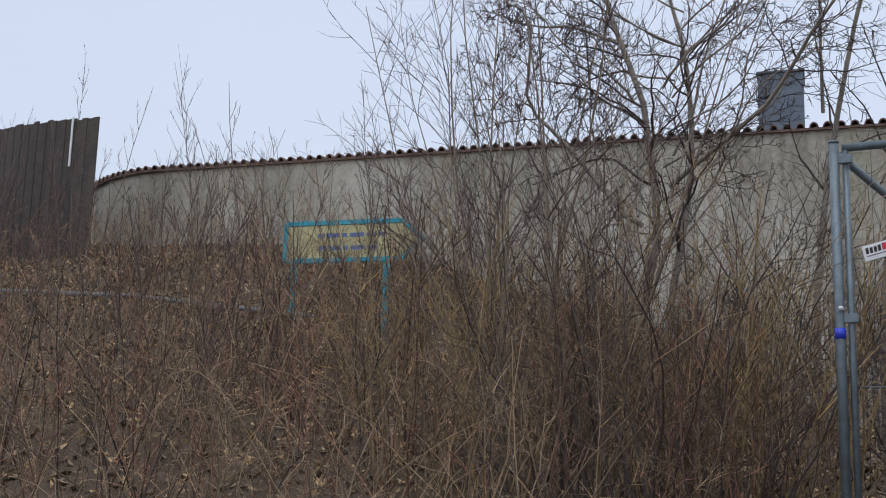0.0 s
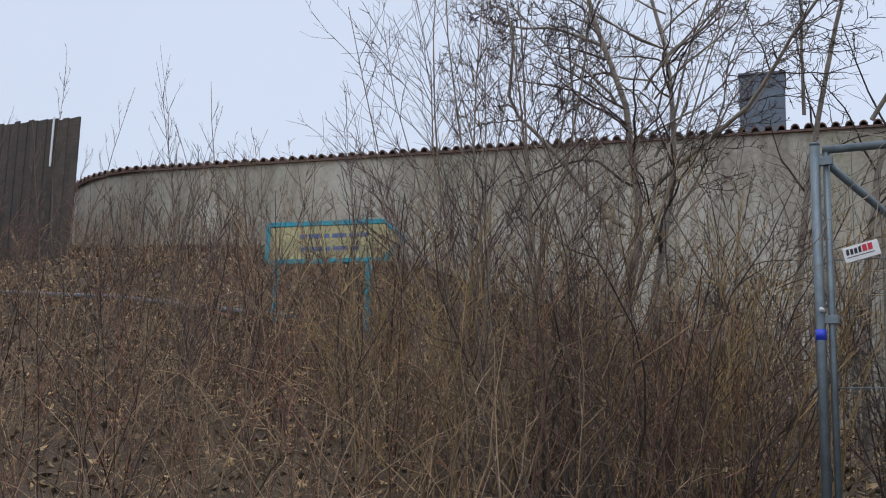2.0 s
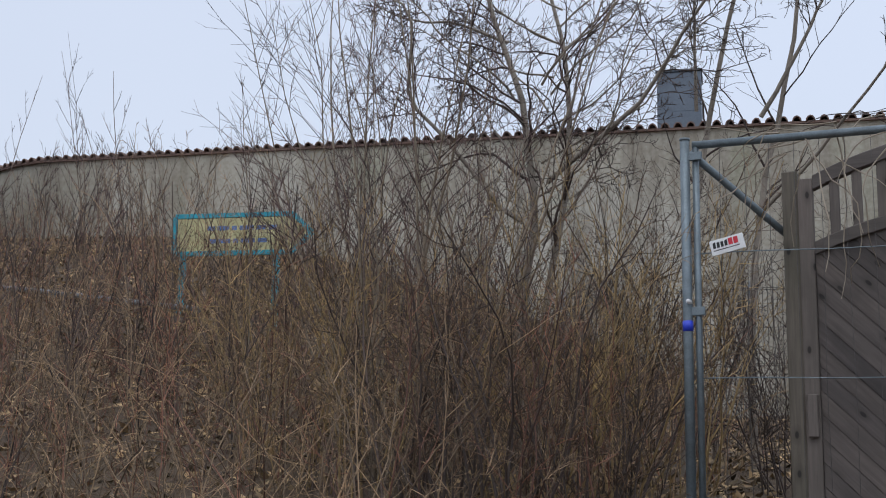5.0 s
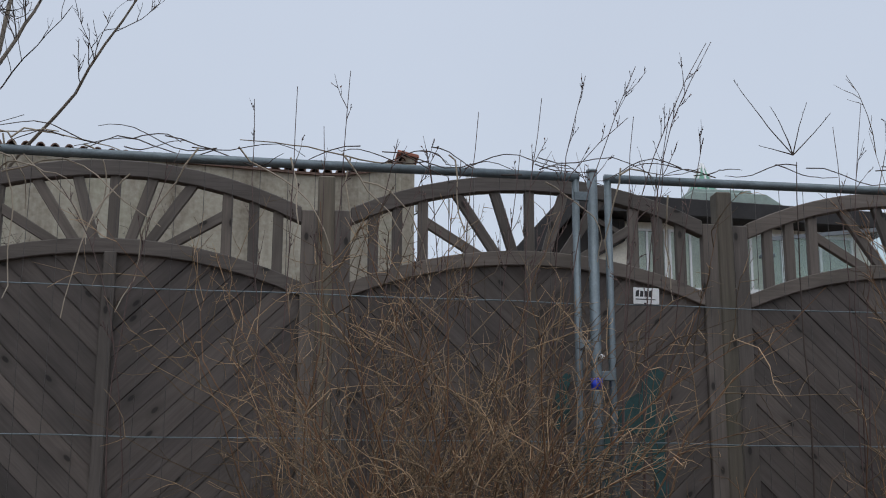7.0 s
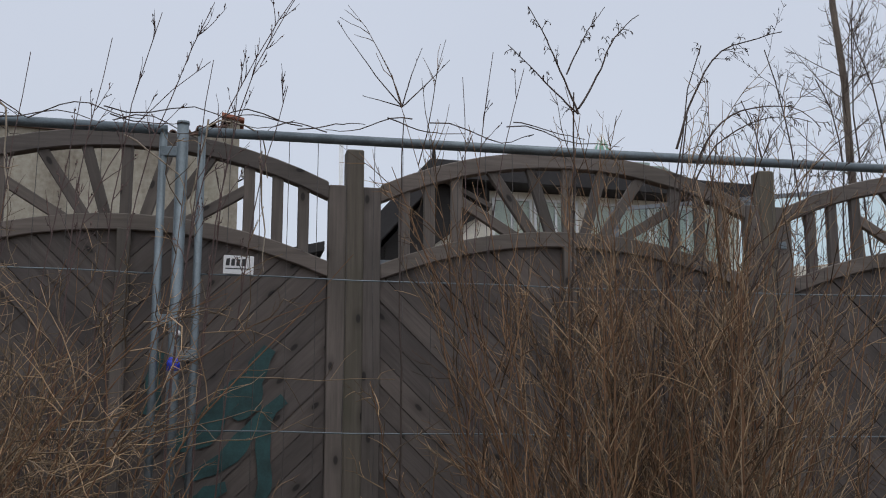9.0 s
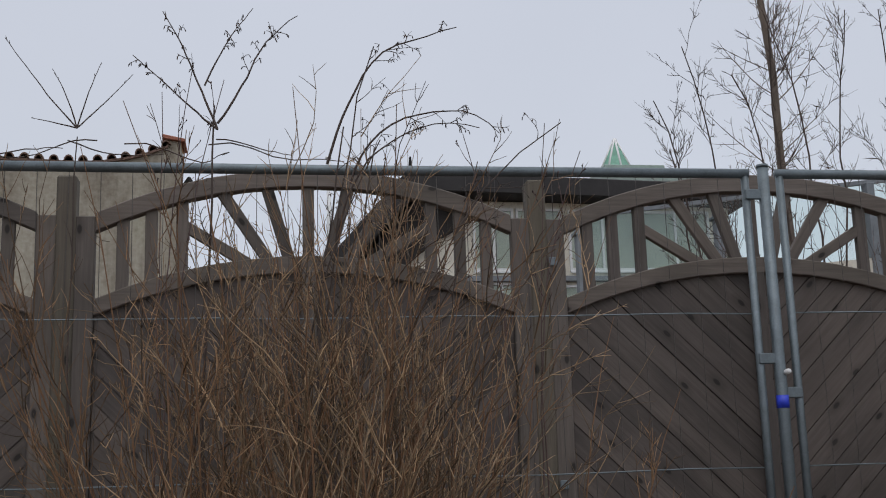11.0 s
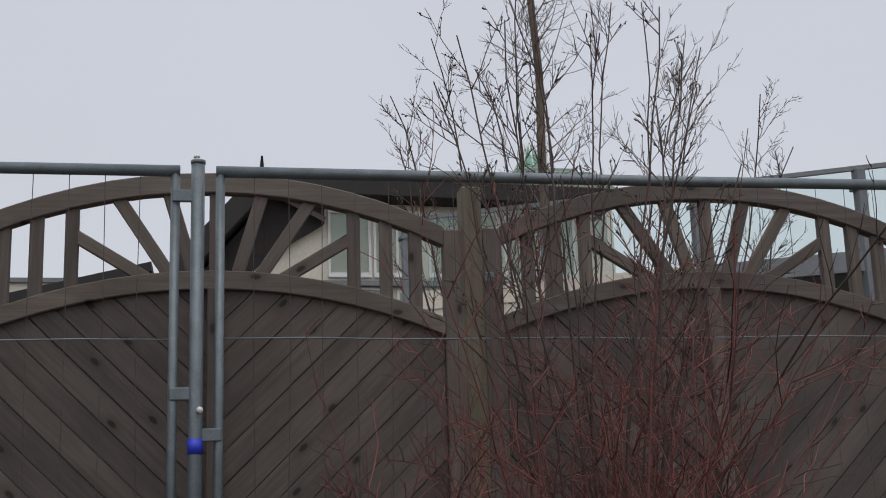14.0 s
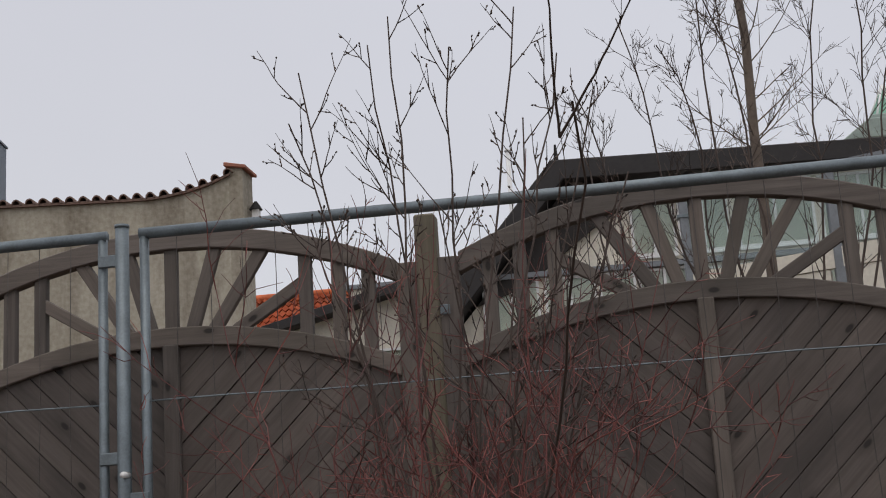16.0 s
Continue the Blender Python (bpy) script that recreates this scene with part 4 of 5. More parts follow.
def make_tree(name, label, x, y, limbs, bark, twig_mat, per=9, per2=5, per3=3, angle=0.6, ratio=0.42, up=0.3, seed=3, twig_r=0.003, z0=None, sub=0.5, wob=0.1, lo=0.25, limb_wob=None, crook=None, twig_len=0.45, branch_mat=None):
    """limbs: length, lean and heading in degrees, thickness, start height, bend upwards."""
    rng = np.random.default_rng(seed)
    s = thing(name, label, "tree", "bare trees", (x, y, float(ground_z(x, y)) if z0 is None else z0))
    lines, rad = [], []
    for ln, lean, head, r, zs, bend, bx, by in limbs:
        d = np.array([[math.sin(radians(lean)) * math.cos(radians(head)), math.sin(radians(lean)) * math.sin(radians(head)), math.cos(radians(lean))]])
        lines.append(grow(np.array([[bx, by, zs]]), d, np.array([ln]), 12, bend, wob * 0.7 if limb_wob is None else limb_wob, rng))
        rad.append(r)
    P = np.concatenate(lines)
    rad = np.array(rad)
    for i in range(len(P)):
        mesh_from("limb" if i else "trunk", [tube_arrays(P[i:i + 1], radii(1, 12, rad[i:i + 1], 0.3), 8)], bark, s)
    b1, d1, l1, t1 = side_shoots(P, per, angle, ratio, lo, 0.97, rng)
    nq = 7 if crook is None else 11
    Q = grow(b1, d1, l1, nq, up, wob if crook is None else crook, rng)
    r1 = np.repeat(rad, per) * (1 - 0.7 * t1) * sub
    R = radii(len(Q), nq, r1, 0.3)
    for i in range(len(Q)):
        mesh_from("branch", [tube_arrays(Q[i:i + 1], R[i:i + 1], 5)], branch_mat or bark, s)
    b2, d2, l2, t2 = side_shoots(Q, per2, angle, twig_len, 0.15, 0.97, rng)
    S = grow(b2, d2, l2, 5, up, wob, rng)
    batches = [tube_arrays(S, radii(len(S), 5, np.full(len(S), twig_r), 0.45), 3)]
    b3, d3, l3, t3 = side_shoots(S, per3, angle, 0.45, 0.2, 0.95, rng)
    T = grow(b3, d3, l3, 4, up, wob, rng)
    batches.append(tube_arrays(T, radii(len(T), 4, np.full(len(T), twig_r * 0.65), 0.5), 3))
    tagged(mesh_from("twig_spray", batches, twig_mat, s), kind="stuff")
    return s


def shoot(base, length, leans, depths, k, wob, rng):
    """A stem from base: its lean from upright (degrees, + to the east) and its lean to the south change along the way."""
    P = np.zeros((k, 3))
    P[0] = base
    t = np.linspace(0, 1, k - 1)
    le = np.radians(np.interp(t, np.linspace(0, 1, len(leans)), leans))
    de = np.radians(np.interp(t, np.linspace(0, 1, len(depths)), depths))
    d = np.stack([np.sin(le) * np.cos(de), -np.sin(de), np.cos(le) * np.cos(de)], -1)
    d = unit(d + rng.normal(0, wob, d.shape))
    P[1:] = P[0] + np.cumsum(d * length / (k - 1), axis=0)
    return P


def make_formed(name, label, category, group, x, y, stems, bark, twig_mat, branch_mat=None, per=7, per2=5, per3=0, angle=0.6, ratio=0.3, up=0.15, up2=0.15, lo=0.4, sub=0.5, twig_len=0.45, twig_r=0.0026, wob=0.05, crook=0.1, seed=1, sides=7,
                buds=0, bud_len=0.009, bud_r=0.003, hang=0.0):
    """A plant whose main stems are drawn one by one: start (x, y, z from the foot), length, leans, depths, radius; its side shoots grow at random."""
    rng = np.random.default_rng(seed)
    s = thing(name, label, category, group, (x, y, float(ground_z(x, y))))
    k = 14
    P = np.stack([shoot(np.array(st), ln, le, de, k, wob, rng) for st, ln, le, de, _ in stems])
    rad = np.array([r for *_, r in stems])
    for i in range(len(P)):
        mesh_from("stem" if category != "tree" else "limb" if i else "trunk", [tube_arrays(P[i:i + 1], radii(1, k, rad[i:i + 1], 0.35), sides)], bark, s)
    b1, d1, l1, t1 = side_shoots(P, per, angle, ratio, lo, 0.98, rng)
    Q = grow(b1, d1, l1, 9, up, crook, rng)
    r1 = np.maximum(np.repeat(rad, per) * (1 - 0.6 * t1) * sub, twig_r)
    R = radii(len(Q), 9, r1, 0.35)
    for i in range(len(Q)):
        mesh_from("branch", [tube_arrays(Q[i:i + 1], R[i:i + 1], 4)], branch_mat or bark, s)
    batches = []
    if per2:
        b2, d2, l2, _ = side_shoots(Q, per2, angle, twig_len, 0.15, 0.97, rng)
        S = grow(b2, d2, l2, 6, up2, crook, rng)
        batches.append(tube_arrays(S, radii(len(S), 6, np.full(len(S), twig_r), 0.45), 3))
        if per3:
            b3, d3, l3, _ = side_shoots(S, per3, angle, 0.5, 0.15, 0.95, rng)
            T = grow(b3, d3, l3, 4, up2, crook, rng)
            batches.append(tube_arrays(T, radii(len(T), 4, np.full(len(T), twig_r * 0.65), 0.5), 3))
    if buds:
        src = S if per2 else Q
        b4, d4, _, _ = side_shoots(src, buds, 0.5, 1, 0.1, 1.0, rng)
        d4 = unit(d4 + np.array([0, 0, -hang]))
        B = np.stack([b4 + d4 * bud_len * f for f in (0, 0.4, 0.75, 1)], 1)
        batches.append(tube_arrays(B, np.full((len(B), 4), bud_r) * np.array([0.5, 1, 0.8, 0.15]), 4))
    if batches:
        tagged(mesh_from("twig_spray", batches, twig_mat, s), kind="stuff")
    return s


def over(x, y, z):
    """The height z over the soil at x, y."""
    return z - float(ground_z(x, y))


# trees between the fence and the garden wall
GA, GB = over(-2.4, 2.5, 0), over(-1.0, 3.0, 0)
make_formed("bare_tree", "bare many-limbed tree with pale curving limbs and dark tangled twigs", "tree", "bare trees", -2.4, 2.5,
            [((-0.1, 0, -0.2), 4.6, [-3, -1, 9, -6, -15, -24], [0, 0, 4, 0], 0.046), ((0.0, 0.05, -0.2), 4.5, [0, 1, 8, 0, -2, -18], [0, -4, 0], 0.04),
             ((-0.14, 0, 2.2 + GA), 2.3, [-50, -32, -32, -45, 8, 12, -60], [10, 25, 10], 0.022), ((-0.26, 0, 3.7 + GA), 1.3, [-62, -78, -60], [10, 0], 0.015),
             ((0.07, 0.03, 2.5 + GA), 2.6, [57, 66, 48, 37, 56, 85], [10, 20, 0], 0.022), ((0.1, 0.03, 2.75 + GA), 1.6, [25, 6, 17, 28], [-10, 0], 0.013),
             ((-0.12, 0.02, 1.9 + GA), 2.4, [-40, -25, -8, -4], [-15, 0], 0.012), ((0.02, 0.05, 2.0 + GA), 2.2, [38, 22, 10, 25], [-15, 10], 0.012),
             ((-0.2, 0, 3.2 + GA), 1.5, [-30, -60, -30, -75], [20, 0], 0.012), ((0.03, 0, 3.3 + GA), 1.5, [40, 62, 40, 70], [15, 0], 0.012)]
            + [((-0.06 + 0.02 * i, 0.02, 2.1 + 0.14 * i + GA), 1.5 + 0.16 * (i * 5 % 7), [(-1) ** i * (35 + 6 * (i * 3 % 7)), (-1) ** i * (62 - 5 * (i % 4)), (-1) ** i * 25, (-1) ** i * (55 + 8 * (i % 3)), (-1) ** i * 20], [18 * (i % 3 - 1), 0], 0.009) for i in range(16)],
            M_TRUNK, M_DARKBARK, M_DARKBARK, per=12, per2=7, per3=3, angle=0.95, ratio=0.4, up=0.03, up2=0.05, lo=0.38, sub=0.42, twig_len=0.5, twig_r=0.0038, wob=0.07, crook=0.2, seed=4, buds=0)
make_formed("bare_tree", "young bare tree with grey upright stems", "tree", "bare trees", -1.0, 3.0,
            [((-0.4, 0, -0.2), 4.9, [2, 3, 6, 12, 14, 10], [0, 0], 0.036), ((-0.24, 0, 3.1 + GB), 1.6, [2, 4], [8, 0], 0.016),
             ((0.14, 0, -0.2), 4.7, [0, 2, 6, 12, 8, 6], [0, 0], 0.036), ((0.26, 0, 3.0 + GB), 1.5, [38, 26, 22], [0, 0], 0.02),
             ((0.2, 0, 2.2 + GB), 2.5, [56, 50, 42, 34], [32, 30, 20], 0.016)],
            M_TRUNK, M_DARKBARK, M_DARKBARK, per=7, per2=5, per3=1, angle=0.75, ratio=0.3, up=0.12, up2=0.15, lo=0.45, sub=0.4, twig_len=0.42, twig_r=0.0034, wob=0.04, crook=0.14, seed=9)
# birch behind the fence, near the glass screen
make_tree("birch_tree", "slender bare birch tree with upswept fine branches", 9.5, 5.7,
          [(9.5, 1, 120, 0.056, -0.2, 0.12, 0, 0)], M_GREYBARK, M_DARKBARK, per=54, per2=6, per3=2, angle=0.85, ratio=0.12, up=0.16, seed=12, twig_r=0.0036, wob=0.06, lo=0.3, sub=0.17)
make_formed("bare_tree", "bushy bare young tree with many dark upswept stems", "tree", "bare trees", 9.45, 5.3,
            [((sx, sy, -0.2), ln * 0.9, [a * 0.7, a * 1.3, a * 1.1, a * 0.3, a * 0.2 + b], [c, 0], 0.015) for sx, sy, ln, a, b, c in
             ((-0.2, 0, 4.5, -19, -16, 4), (-0.1, 0.1, 5.1, -13, -12, -4), (0, 0, 5.4, -7, 8, 6), (0.05, -0.1, 5.2, -4, -14, 8), (0.1, 0.1, 5.5, 5, 10, -6), (0.15, 0, 5.4, 12, -8, 4),
              (0.2, 0, 5.2, 19, 12, -5), (0.3, 0.1, 4.9, 27, 4, 3), (-0.3, -0.1, 3.9, -23, -6, 6), (0.35, 0, 4.4, 34, 12, 5), (0.1, 0.2, 4.9, 15, 22, 10), (-0.1, 0.2, 4.6, -10, -24, 8))],
            M_DARKBARK, M_DARKBARK, per=17, per2=6, per3=2, angle=0.62, ratio=0.24, up=0.14, up2=0.12, lo=0.42, sub=0.42, twig_len=0.42, twig_r=0.0034, wob=0.07, crook=0.1, seed=14, sides=5)
# fan of fine purple-grey shoots
make_shrub("willow_shrub", "tall bare willow shrub fanning into fine purplish twigs", "shrub", "bare shrubs", -2.8, 1.0, M_PALEBARK, M_WILLOW,
           stems=28, height=4.2, spread=0.5, r0=0.013, per=17, per2=5, angle=0.62, up=0.05, ratio=0.34, base_r=0.3, seed=21, twig_r=0.0029, wobble=0.08, lo=0.42)
make_shrub("willow_shrub", "tall bare willow shrub fanning into fine purplish twigs", "shrub", "bare shrubs", -4.0, 1.6, M_PALEBARK, M_WILLOW,
           stems=4, height=2.9, spread=0.3, r0=0.012, per=12, per2=5, angle=0.5, up=0.08, ratio=0.34, base_r=0.4, seed=22, twig_r=0.0029, lo=0.42)
# yellowish upright shrub by the end of the steel fence
for i, (x, y, hgt) in enumerate(((-1.3, 0.5, 2.2), (-1.1, 1.1, 2.1), (-1.75, 0.9, 2.3), (-2.3, 1.4, 2.2), (-3.3, 0.5, 2.2), (-3.9, 1.0, 1.9), (-2.7, 0.3, 2.4))):
    make_shrub("ochre_shrub", "dense upright shrub with ochre bare stems", "shrub", "bare shrubs", x, y, M_OCHRE, M_OCHRE,
               stems=(15, 15, 14, 13, 11, 10, 11)[i], height=hgt, spread=0.42, r0=0.0075, per=10, per2=4, lo=0.3, angle=0.7, up=0.12, ratio=0.34, base_r=0.3, seed=30 + i, twig_r=0.0024, wobble=0.13)
for i, (x, y, hgt, n) in enumerate(((-1.3, 0.3, 1.8, 14), (-1.6, -0.3, 1.9, 15), (-2.2, 0.2, 2.1, 15), (-1.5, 1.4, 2.5, 14), (-2.2, 1.7, 2.6, 13), (-3.0, 2.2, 2.5, 11), (-1.2, 0.0, 1.1, 14))):
    make_shrub("dark_shrub", "dense dark tangled bare shrub", "shrub", "bare shrubs", x, y, M_DARKBARK, M_DARKRED,
               stems=n, height=hgt, spread=0.62, r0=0.009, per=12, per2=5, lo=0.25, angle=0.85, up=0.18, ratio=0.4, base_r=0.25, seed=40 + i, twig_r=0.0028, wobble=0.15)
make_shrub("dark_shrub", "dense dark tangled bare shrub", "shrub", "bare shrubs", -0.4, 2.2, M_DARKBARK, M_DARKBARK,
           stems=20, height=2.5, spread=0.6, r0=0.007, per=14, per2=5, angle=0.85, up=0.1, ratio=0.38, base_r=0.3, seed=48, twig_r=0.0024, wobble=0.15)

# red dogwood against the fence
make_formed("dogwood_shrub", "tall bare dogwood shrub with dark forked shoots", "shrub", "dogwood shrubs", 7.66, -0.82,
            [((0.02 * i - 0.1, 0.03 * ((i * 5) % 4) - 0.05, -0.1), ln, [a * 0.25, a * 0.45, a, a * 1.1], [c, c * 0.3, -c], 0.0062) for i, (ln, a, c) in enumerate(
             ((2.4, -9, 4), (2.3, -12, -4), (2.5, -5, -8), (2.55, -1, 5), (2.4, 3, -6), (2.5, 7, 6), (2.35, 13, -5), (2.4, 10, 10), (1.95, -15, 8), (2.05, 20, 4), (2.2, 5, 14), (2.0, -6, -10), (2.0, 15, -10)))],
            M_DARKBARK, M_DARKBARK, per=10, per2=3, angle=0.66, ratio=0.22, up=0.1, up2=0.14, lo=0.5, sub=0.5, twig_len=0.4, twig_r=0.0022, wob=0.05, crook=0.06, seed=51, buds=2, bud_r=0.003)
for i, (x, y) in enumerate(((7.6, -0.95), (7.75, -0.8), (7.4, -0.85))):
    make_shrub("dogwood_shrub", "low bare dogwood thicket with red twigs", "shrub", "dogwood shrubs", x, y, M_REDTWIG, M_REDTWIG,
               stems=24, height=1.95 - 0.25 * i, spread=0.36, r0=0.005, per=10, per2=5, angle=0.8, up=0.2, ratio=0.4, base_r=0.2, seed=152 + i, twig_r=0.0022, wobble=0.13)
make_formed("leaning_sapling", "dark leaning sapling with forked branches before the fence", "sapling", "saplings along the fence", 7.7, -0.9,
            [((-0.06, 0, -0.1), 2.35, [4, 14, 20, 14, 6], [16, 20, 30, 60, 56], 0.006), ((0.34, -1.34, over(7.7, -0.9, 1.47)), 0.36, [0, 6], [40, 45], 0.0026), ((0.34, -1.34, over(7.7, -0.9, 1.47)), 0.34, [46, 36], [40, 50], 0.0026)],
            M_DARKBARK, M_DARKBARK, per=4, per2=2, angle=0.6, ratio=0.13, up=0.2, lo=0.6, sub=0.5, twig_r=0.0016, wob=0.05, crook=0.07, seed=57)
make_shrub("thorn_shrub", "bare thorny shrub with dark forked branches", "shrub", "bare shrubs", 10.6, 0.9, M_DARKBARK, M_DARKBARK,
           stems=9, height=3.4, spread=0.35, r0=0.012, per=8, per2=4, angle=0.7, up=0.15, ratio=0.3, base_r=0.2, seed=58, twig_r=0.003)

# orange-brown brush in front of the fence
for i, (x, y, n, hgt, sp) in enumerate(((4.4, -1.2, 50, 2.05, 0.28), (4.72, -1.05, 44, 2.0, 0.28), (4.1, -0.9, 6, 1.6, 0.3), (5.05, -0.85, 18, 1.7, 0.36), (5.3, -1.3, 7, 1.3, 0.45), (4.58, -1.45, 34, 1.7, 0.32))):
    make_shrub("brush_shrub", "dense upright orange-brown brush before the fence", "shrub", "brush along the fence", x, y, M_ORTWIG, (M_BRUSH, M_TAN)[i % 2],
               stems=n, height=hgt, spread=sp, r0=0.005, per=10, per2=4, angle=0.55, up=0.12, ratio=0.36, base_r=0.28, seed=60 + i, twig_r=0.0021, wobble=0.11)
make_formed("birch_sapling", "slender birch saplings with drooping catkin twigs", "sapling", "saplings along the fence", 4.4, -1.2,
            [((-0.06, 0, -0.1), 2.05, [-4, -1, 0], [0], 0.0075), ((-0.09, 0, over(4.4, -1.2, 1.72)), 0.42, [-22, -20, -28], [0], 0.004), ((-0.09, 0, over(4.4, -1.2, 1.72)), 0.34, [-50, -48], [5], 0.0035),
             ((-0.09, 0, over(4.4, -1.2, 1.74)), 0.46, [34, 24, 50], [-5], 0.004), ((-0.13, 0, over(4.4, -1.2, 1.86)), 0.3, [22, 36], [0], 0.003),
             ((0.14, -0.05, -0.1), 1.98, [1, 4, 8], [0], 0.0065), ((0.24, -0.05, over(4.4, -1.2, 1.6)), 0.66, [14, 20, 34, 68, 74], [0], 0.0045), ((0.2, -0.05, -0.1), 1.9, [2, 5, 9], [0], 0.006), ((0.31, -0.05, over(4.4, -1.2, 1.54)), 0.6, [16, 40, 70, 95, 140], [0], 0.004), ((0.27, -0.05, over(4.4, -1.2, 1.4)), 0.6, [20, 30, 55, 75, 110], [8], 0.0035), ((0.14, 0.05, -0.1), 2.3, [6, 3, 2, 8, 14], [0], 0.0055),
             ((0.3, 0.05, -0.1), 2.2, [8, 6, 10, 30, 50], [0], 0.005), ((0.02, 0.05, -0.1), 2.0, [2, 6, 10, 26], [0], 0.005), ((0.5, 0.0, -0.1), 1.9, [10, 6, 2, 14], [0], 0.004)],
            M_DARKBARK, M_DARKBARK, per=8, per2=3, angle=0.75, ratio=0.17, up=-0.05, up2=-0.5, lo=0.4, sub=0.5, twig_len=0.55, twig_r=0.0015, wob=0.05, crook=0.12, seed=70, buds=1, bud_len=0.012, bud_r=0.0017, hang=1.6)
for i, (x, y, n, hgt) in enumerate(((2.0, -0.95, 34, 1.8), (2.2, -1.1, 34, 1.75), (2.42, -0.9, 26, 1.75), (2.75, -1.0, 12, 1.2), (3.75, -0.85, 6, 1.3))):
    make_shrub("bramble_brush", "tangled tan brush and arching dead stems before the fence", "shrub", "brush along the fence", x, y, M_ORTWIG, M_TAN,
               stems=n, height=hgt, spread=0.42, r0=0.0045, per=9, per2=4, angle=0.85, up=0.05, ratio=0.4, base_r=0.3, seed=80 + i, twig_r=0.0022, wobble=0.17)
SAPLING = "thin bare sapling shoots reaching above the fence rail"
for x, y, sd, pr, stems in (
        (1.62, -0.55, 95, 5, ((-0.06, 2.32, -1, -4, 0), (0.02, 2.38, -1, 2, 0), (0.1, 2.42, 1, 3, 4), (0.14, 2.2, 0, 4, 0))),
        (1.98, -0.56, 96, 5, ((0, 2.2, 0, 6, 26), (-0.06, 2.15, 0, 4, 14), (0.06, 2.1, 2, 8, 34))),
        (2.4, -0.55, 97, 6, ((0, 2.3, -2, 2, 6), (0.06, 2.15, 2, 6, 10), (-0.1, 2.1, 0, -4, -8))),
        (2.55, -0.58, 98, 8, ((0, 2.45, 0, 10, 48), (0.1, 2.5, 2, 4, 16), (0.16, 2.55, 2, 10, 24), (0.05, 2.4, 0, 2, 8))),
        (2.95, -0.64, 99, 6, ((0, 2.75, 0, 10, 34), (0.06, 2.7, 2, 8, 30), (0.1, 2.3, 0, 6, 10), (0.02, 2.3, 0, 2, 4), (0.16, 2.2, 2, 8, 16))),
        (4.1, -0.45, 100, 2, ((-0.03, 2.35, 0, 0, 0), (0, 2.45, 0, 3, 9), (0.03, 2.38, 0, 5, 16))),
        (0.95, -0.55, 101, 5, ((0, 2.1, 0, 8, 20), (0.1, 2.0, -4, -10, -30))),
        (5.3, -0.6, 102, 5, ((0, 2.2, 0, -3, -14), (0.16, 2.2, 2, 2, 6), (0.1, 2.1, 2, 6, 18)))):
    make_formed("sapling", SAPLING, "sapling", "saplings along the fence", x, y, [((sx, 0.02 * (i % 3) - 0.02, -0.1), ln, [a, a, b, c], [0, 4 * (i % 3 - 1)], 0.0042) for i, (sx, ln, a, b, c) in enumerate(stems)],
                M_WILLOW, M_WILLOW, per=pr, per2=2, angle=0.5, ratio=0.12, up=0.15, lo=0.6, sub=0.45, twig_len=0.4, twig_r=0.0019, wob=0.04, crook=0.07, seed=sd, sides=5, buds=2, bud_r=0.0024)
make_formed("sapling", "thin bare sapling forking above the fence rail", "sapling", "saplings along the fence", 3.8, -0.56,
            [((0, 0, -0.1), 2.12, [0, 0, 0], [0], 0.006)] + [((0, 0, over(3.8, -0.56, 1.92)), ln, le, [0], 0.003) for ln, le in ((0.42, [-42, -34]), (0.24, [-16, -30]), (0.26, [14, 22]), (0.28, [46, 40]), (0.16, [-75, -80]))],
            M_DARKBARK, M_DARKBARK, per=2, per2=0, angle=0.5, ratio=0.1, up=0.1, lo=0.75, twig_r=0.0018, wob=0.03, seed=110, sides=5)


# pale vine on the end post and along the steel rail
def make_vine():
    v = thing("dead_vine", "pale dead vine tangled along the steel fence rail", "vine")
    rng = np.random.default_rng(7)
    n = 34
    base = np.stack([rng.uniform(0.0, 4.3, n), rng.uniform(-0.5, -0.3, n), rng.uniform(1.84, 1.94, n)], -1)
    d = np.stack([rng.choice([-1, 1], n) * 1.0, rng.normal(0, 0.12, n), rng.normal(0.1, 0.2, n)], -1)
    P = grow(base, d, rng.uniform(0.3, 0.8, n), 10, -0.3, 0.24, rng)
    P[:, :, 1] = np.clip(P[:, :, 1], -0.55, -0.22)
    P[:, :, 2] = 1.885 + 0.045 * np.tanh((P[:, :, 2] - 1.885) / 0.15) + 0.03 * np.sin(13 * P[:, :, 0] + 2.1 * np.arange(n)[:, None])
    for i in range(n):
        mesh_from("runner", [tube_arrays(P[i:i + 1], radii(1, 10, np.full(1, 0.0028), 0.5), 4)], M_DARKBARK, v)
    m = 38
    base = np.stack([np.concatenate([rng.uniform(-0.15, 0.5, 24), rng.uniform(0.5, 3.3, m - 24)]), rng.uniform(-0.46, -0.32, m), rng.uniform(1.75, 1.95, m)], -1)
    d = np.stack([rng.normal(0, 0.7, m), rng.normal(0, 0.1, m), rng.normal(-0.3, 0.5, m)], -1)
    P = grow(base, d, rng.uniform(0.3, 0.9, m), 10, -0.6, 0.24, rng)
    P[:, :, 1] = np.clip(P[:, :, 1], -0.55, -0.1)
    P[:, :, 2] = np.minimum(P[:, :, 2], 1.9 - 0.03 * np.cos(6 * P[:, :, 0]))
    for i in range(m):
        mesh_from("hanging_stem", [tube_arrays(P[i:i + 1], radii(1, 10, np.full(1, 0.0042), 0.5), 5)], M_PALE, v)


make_vine()


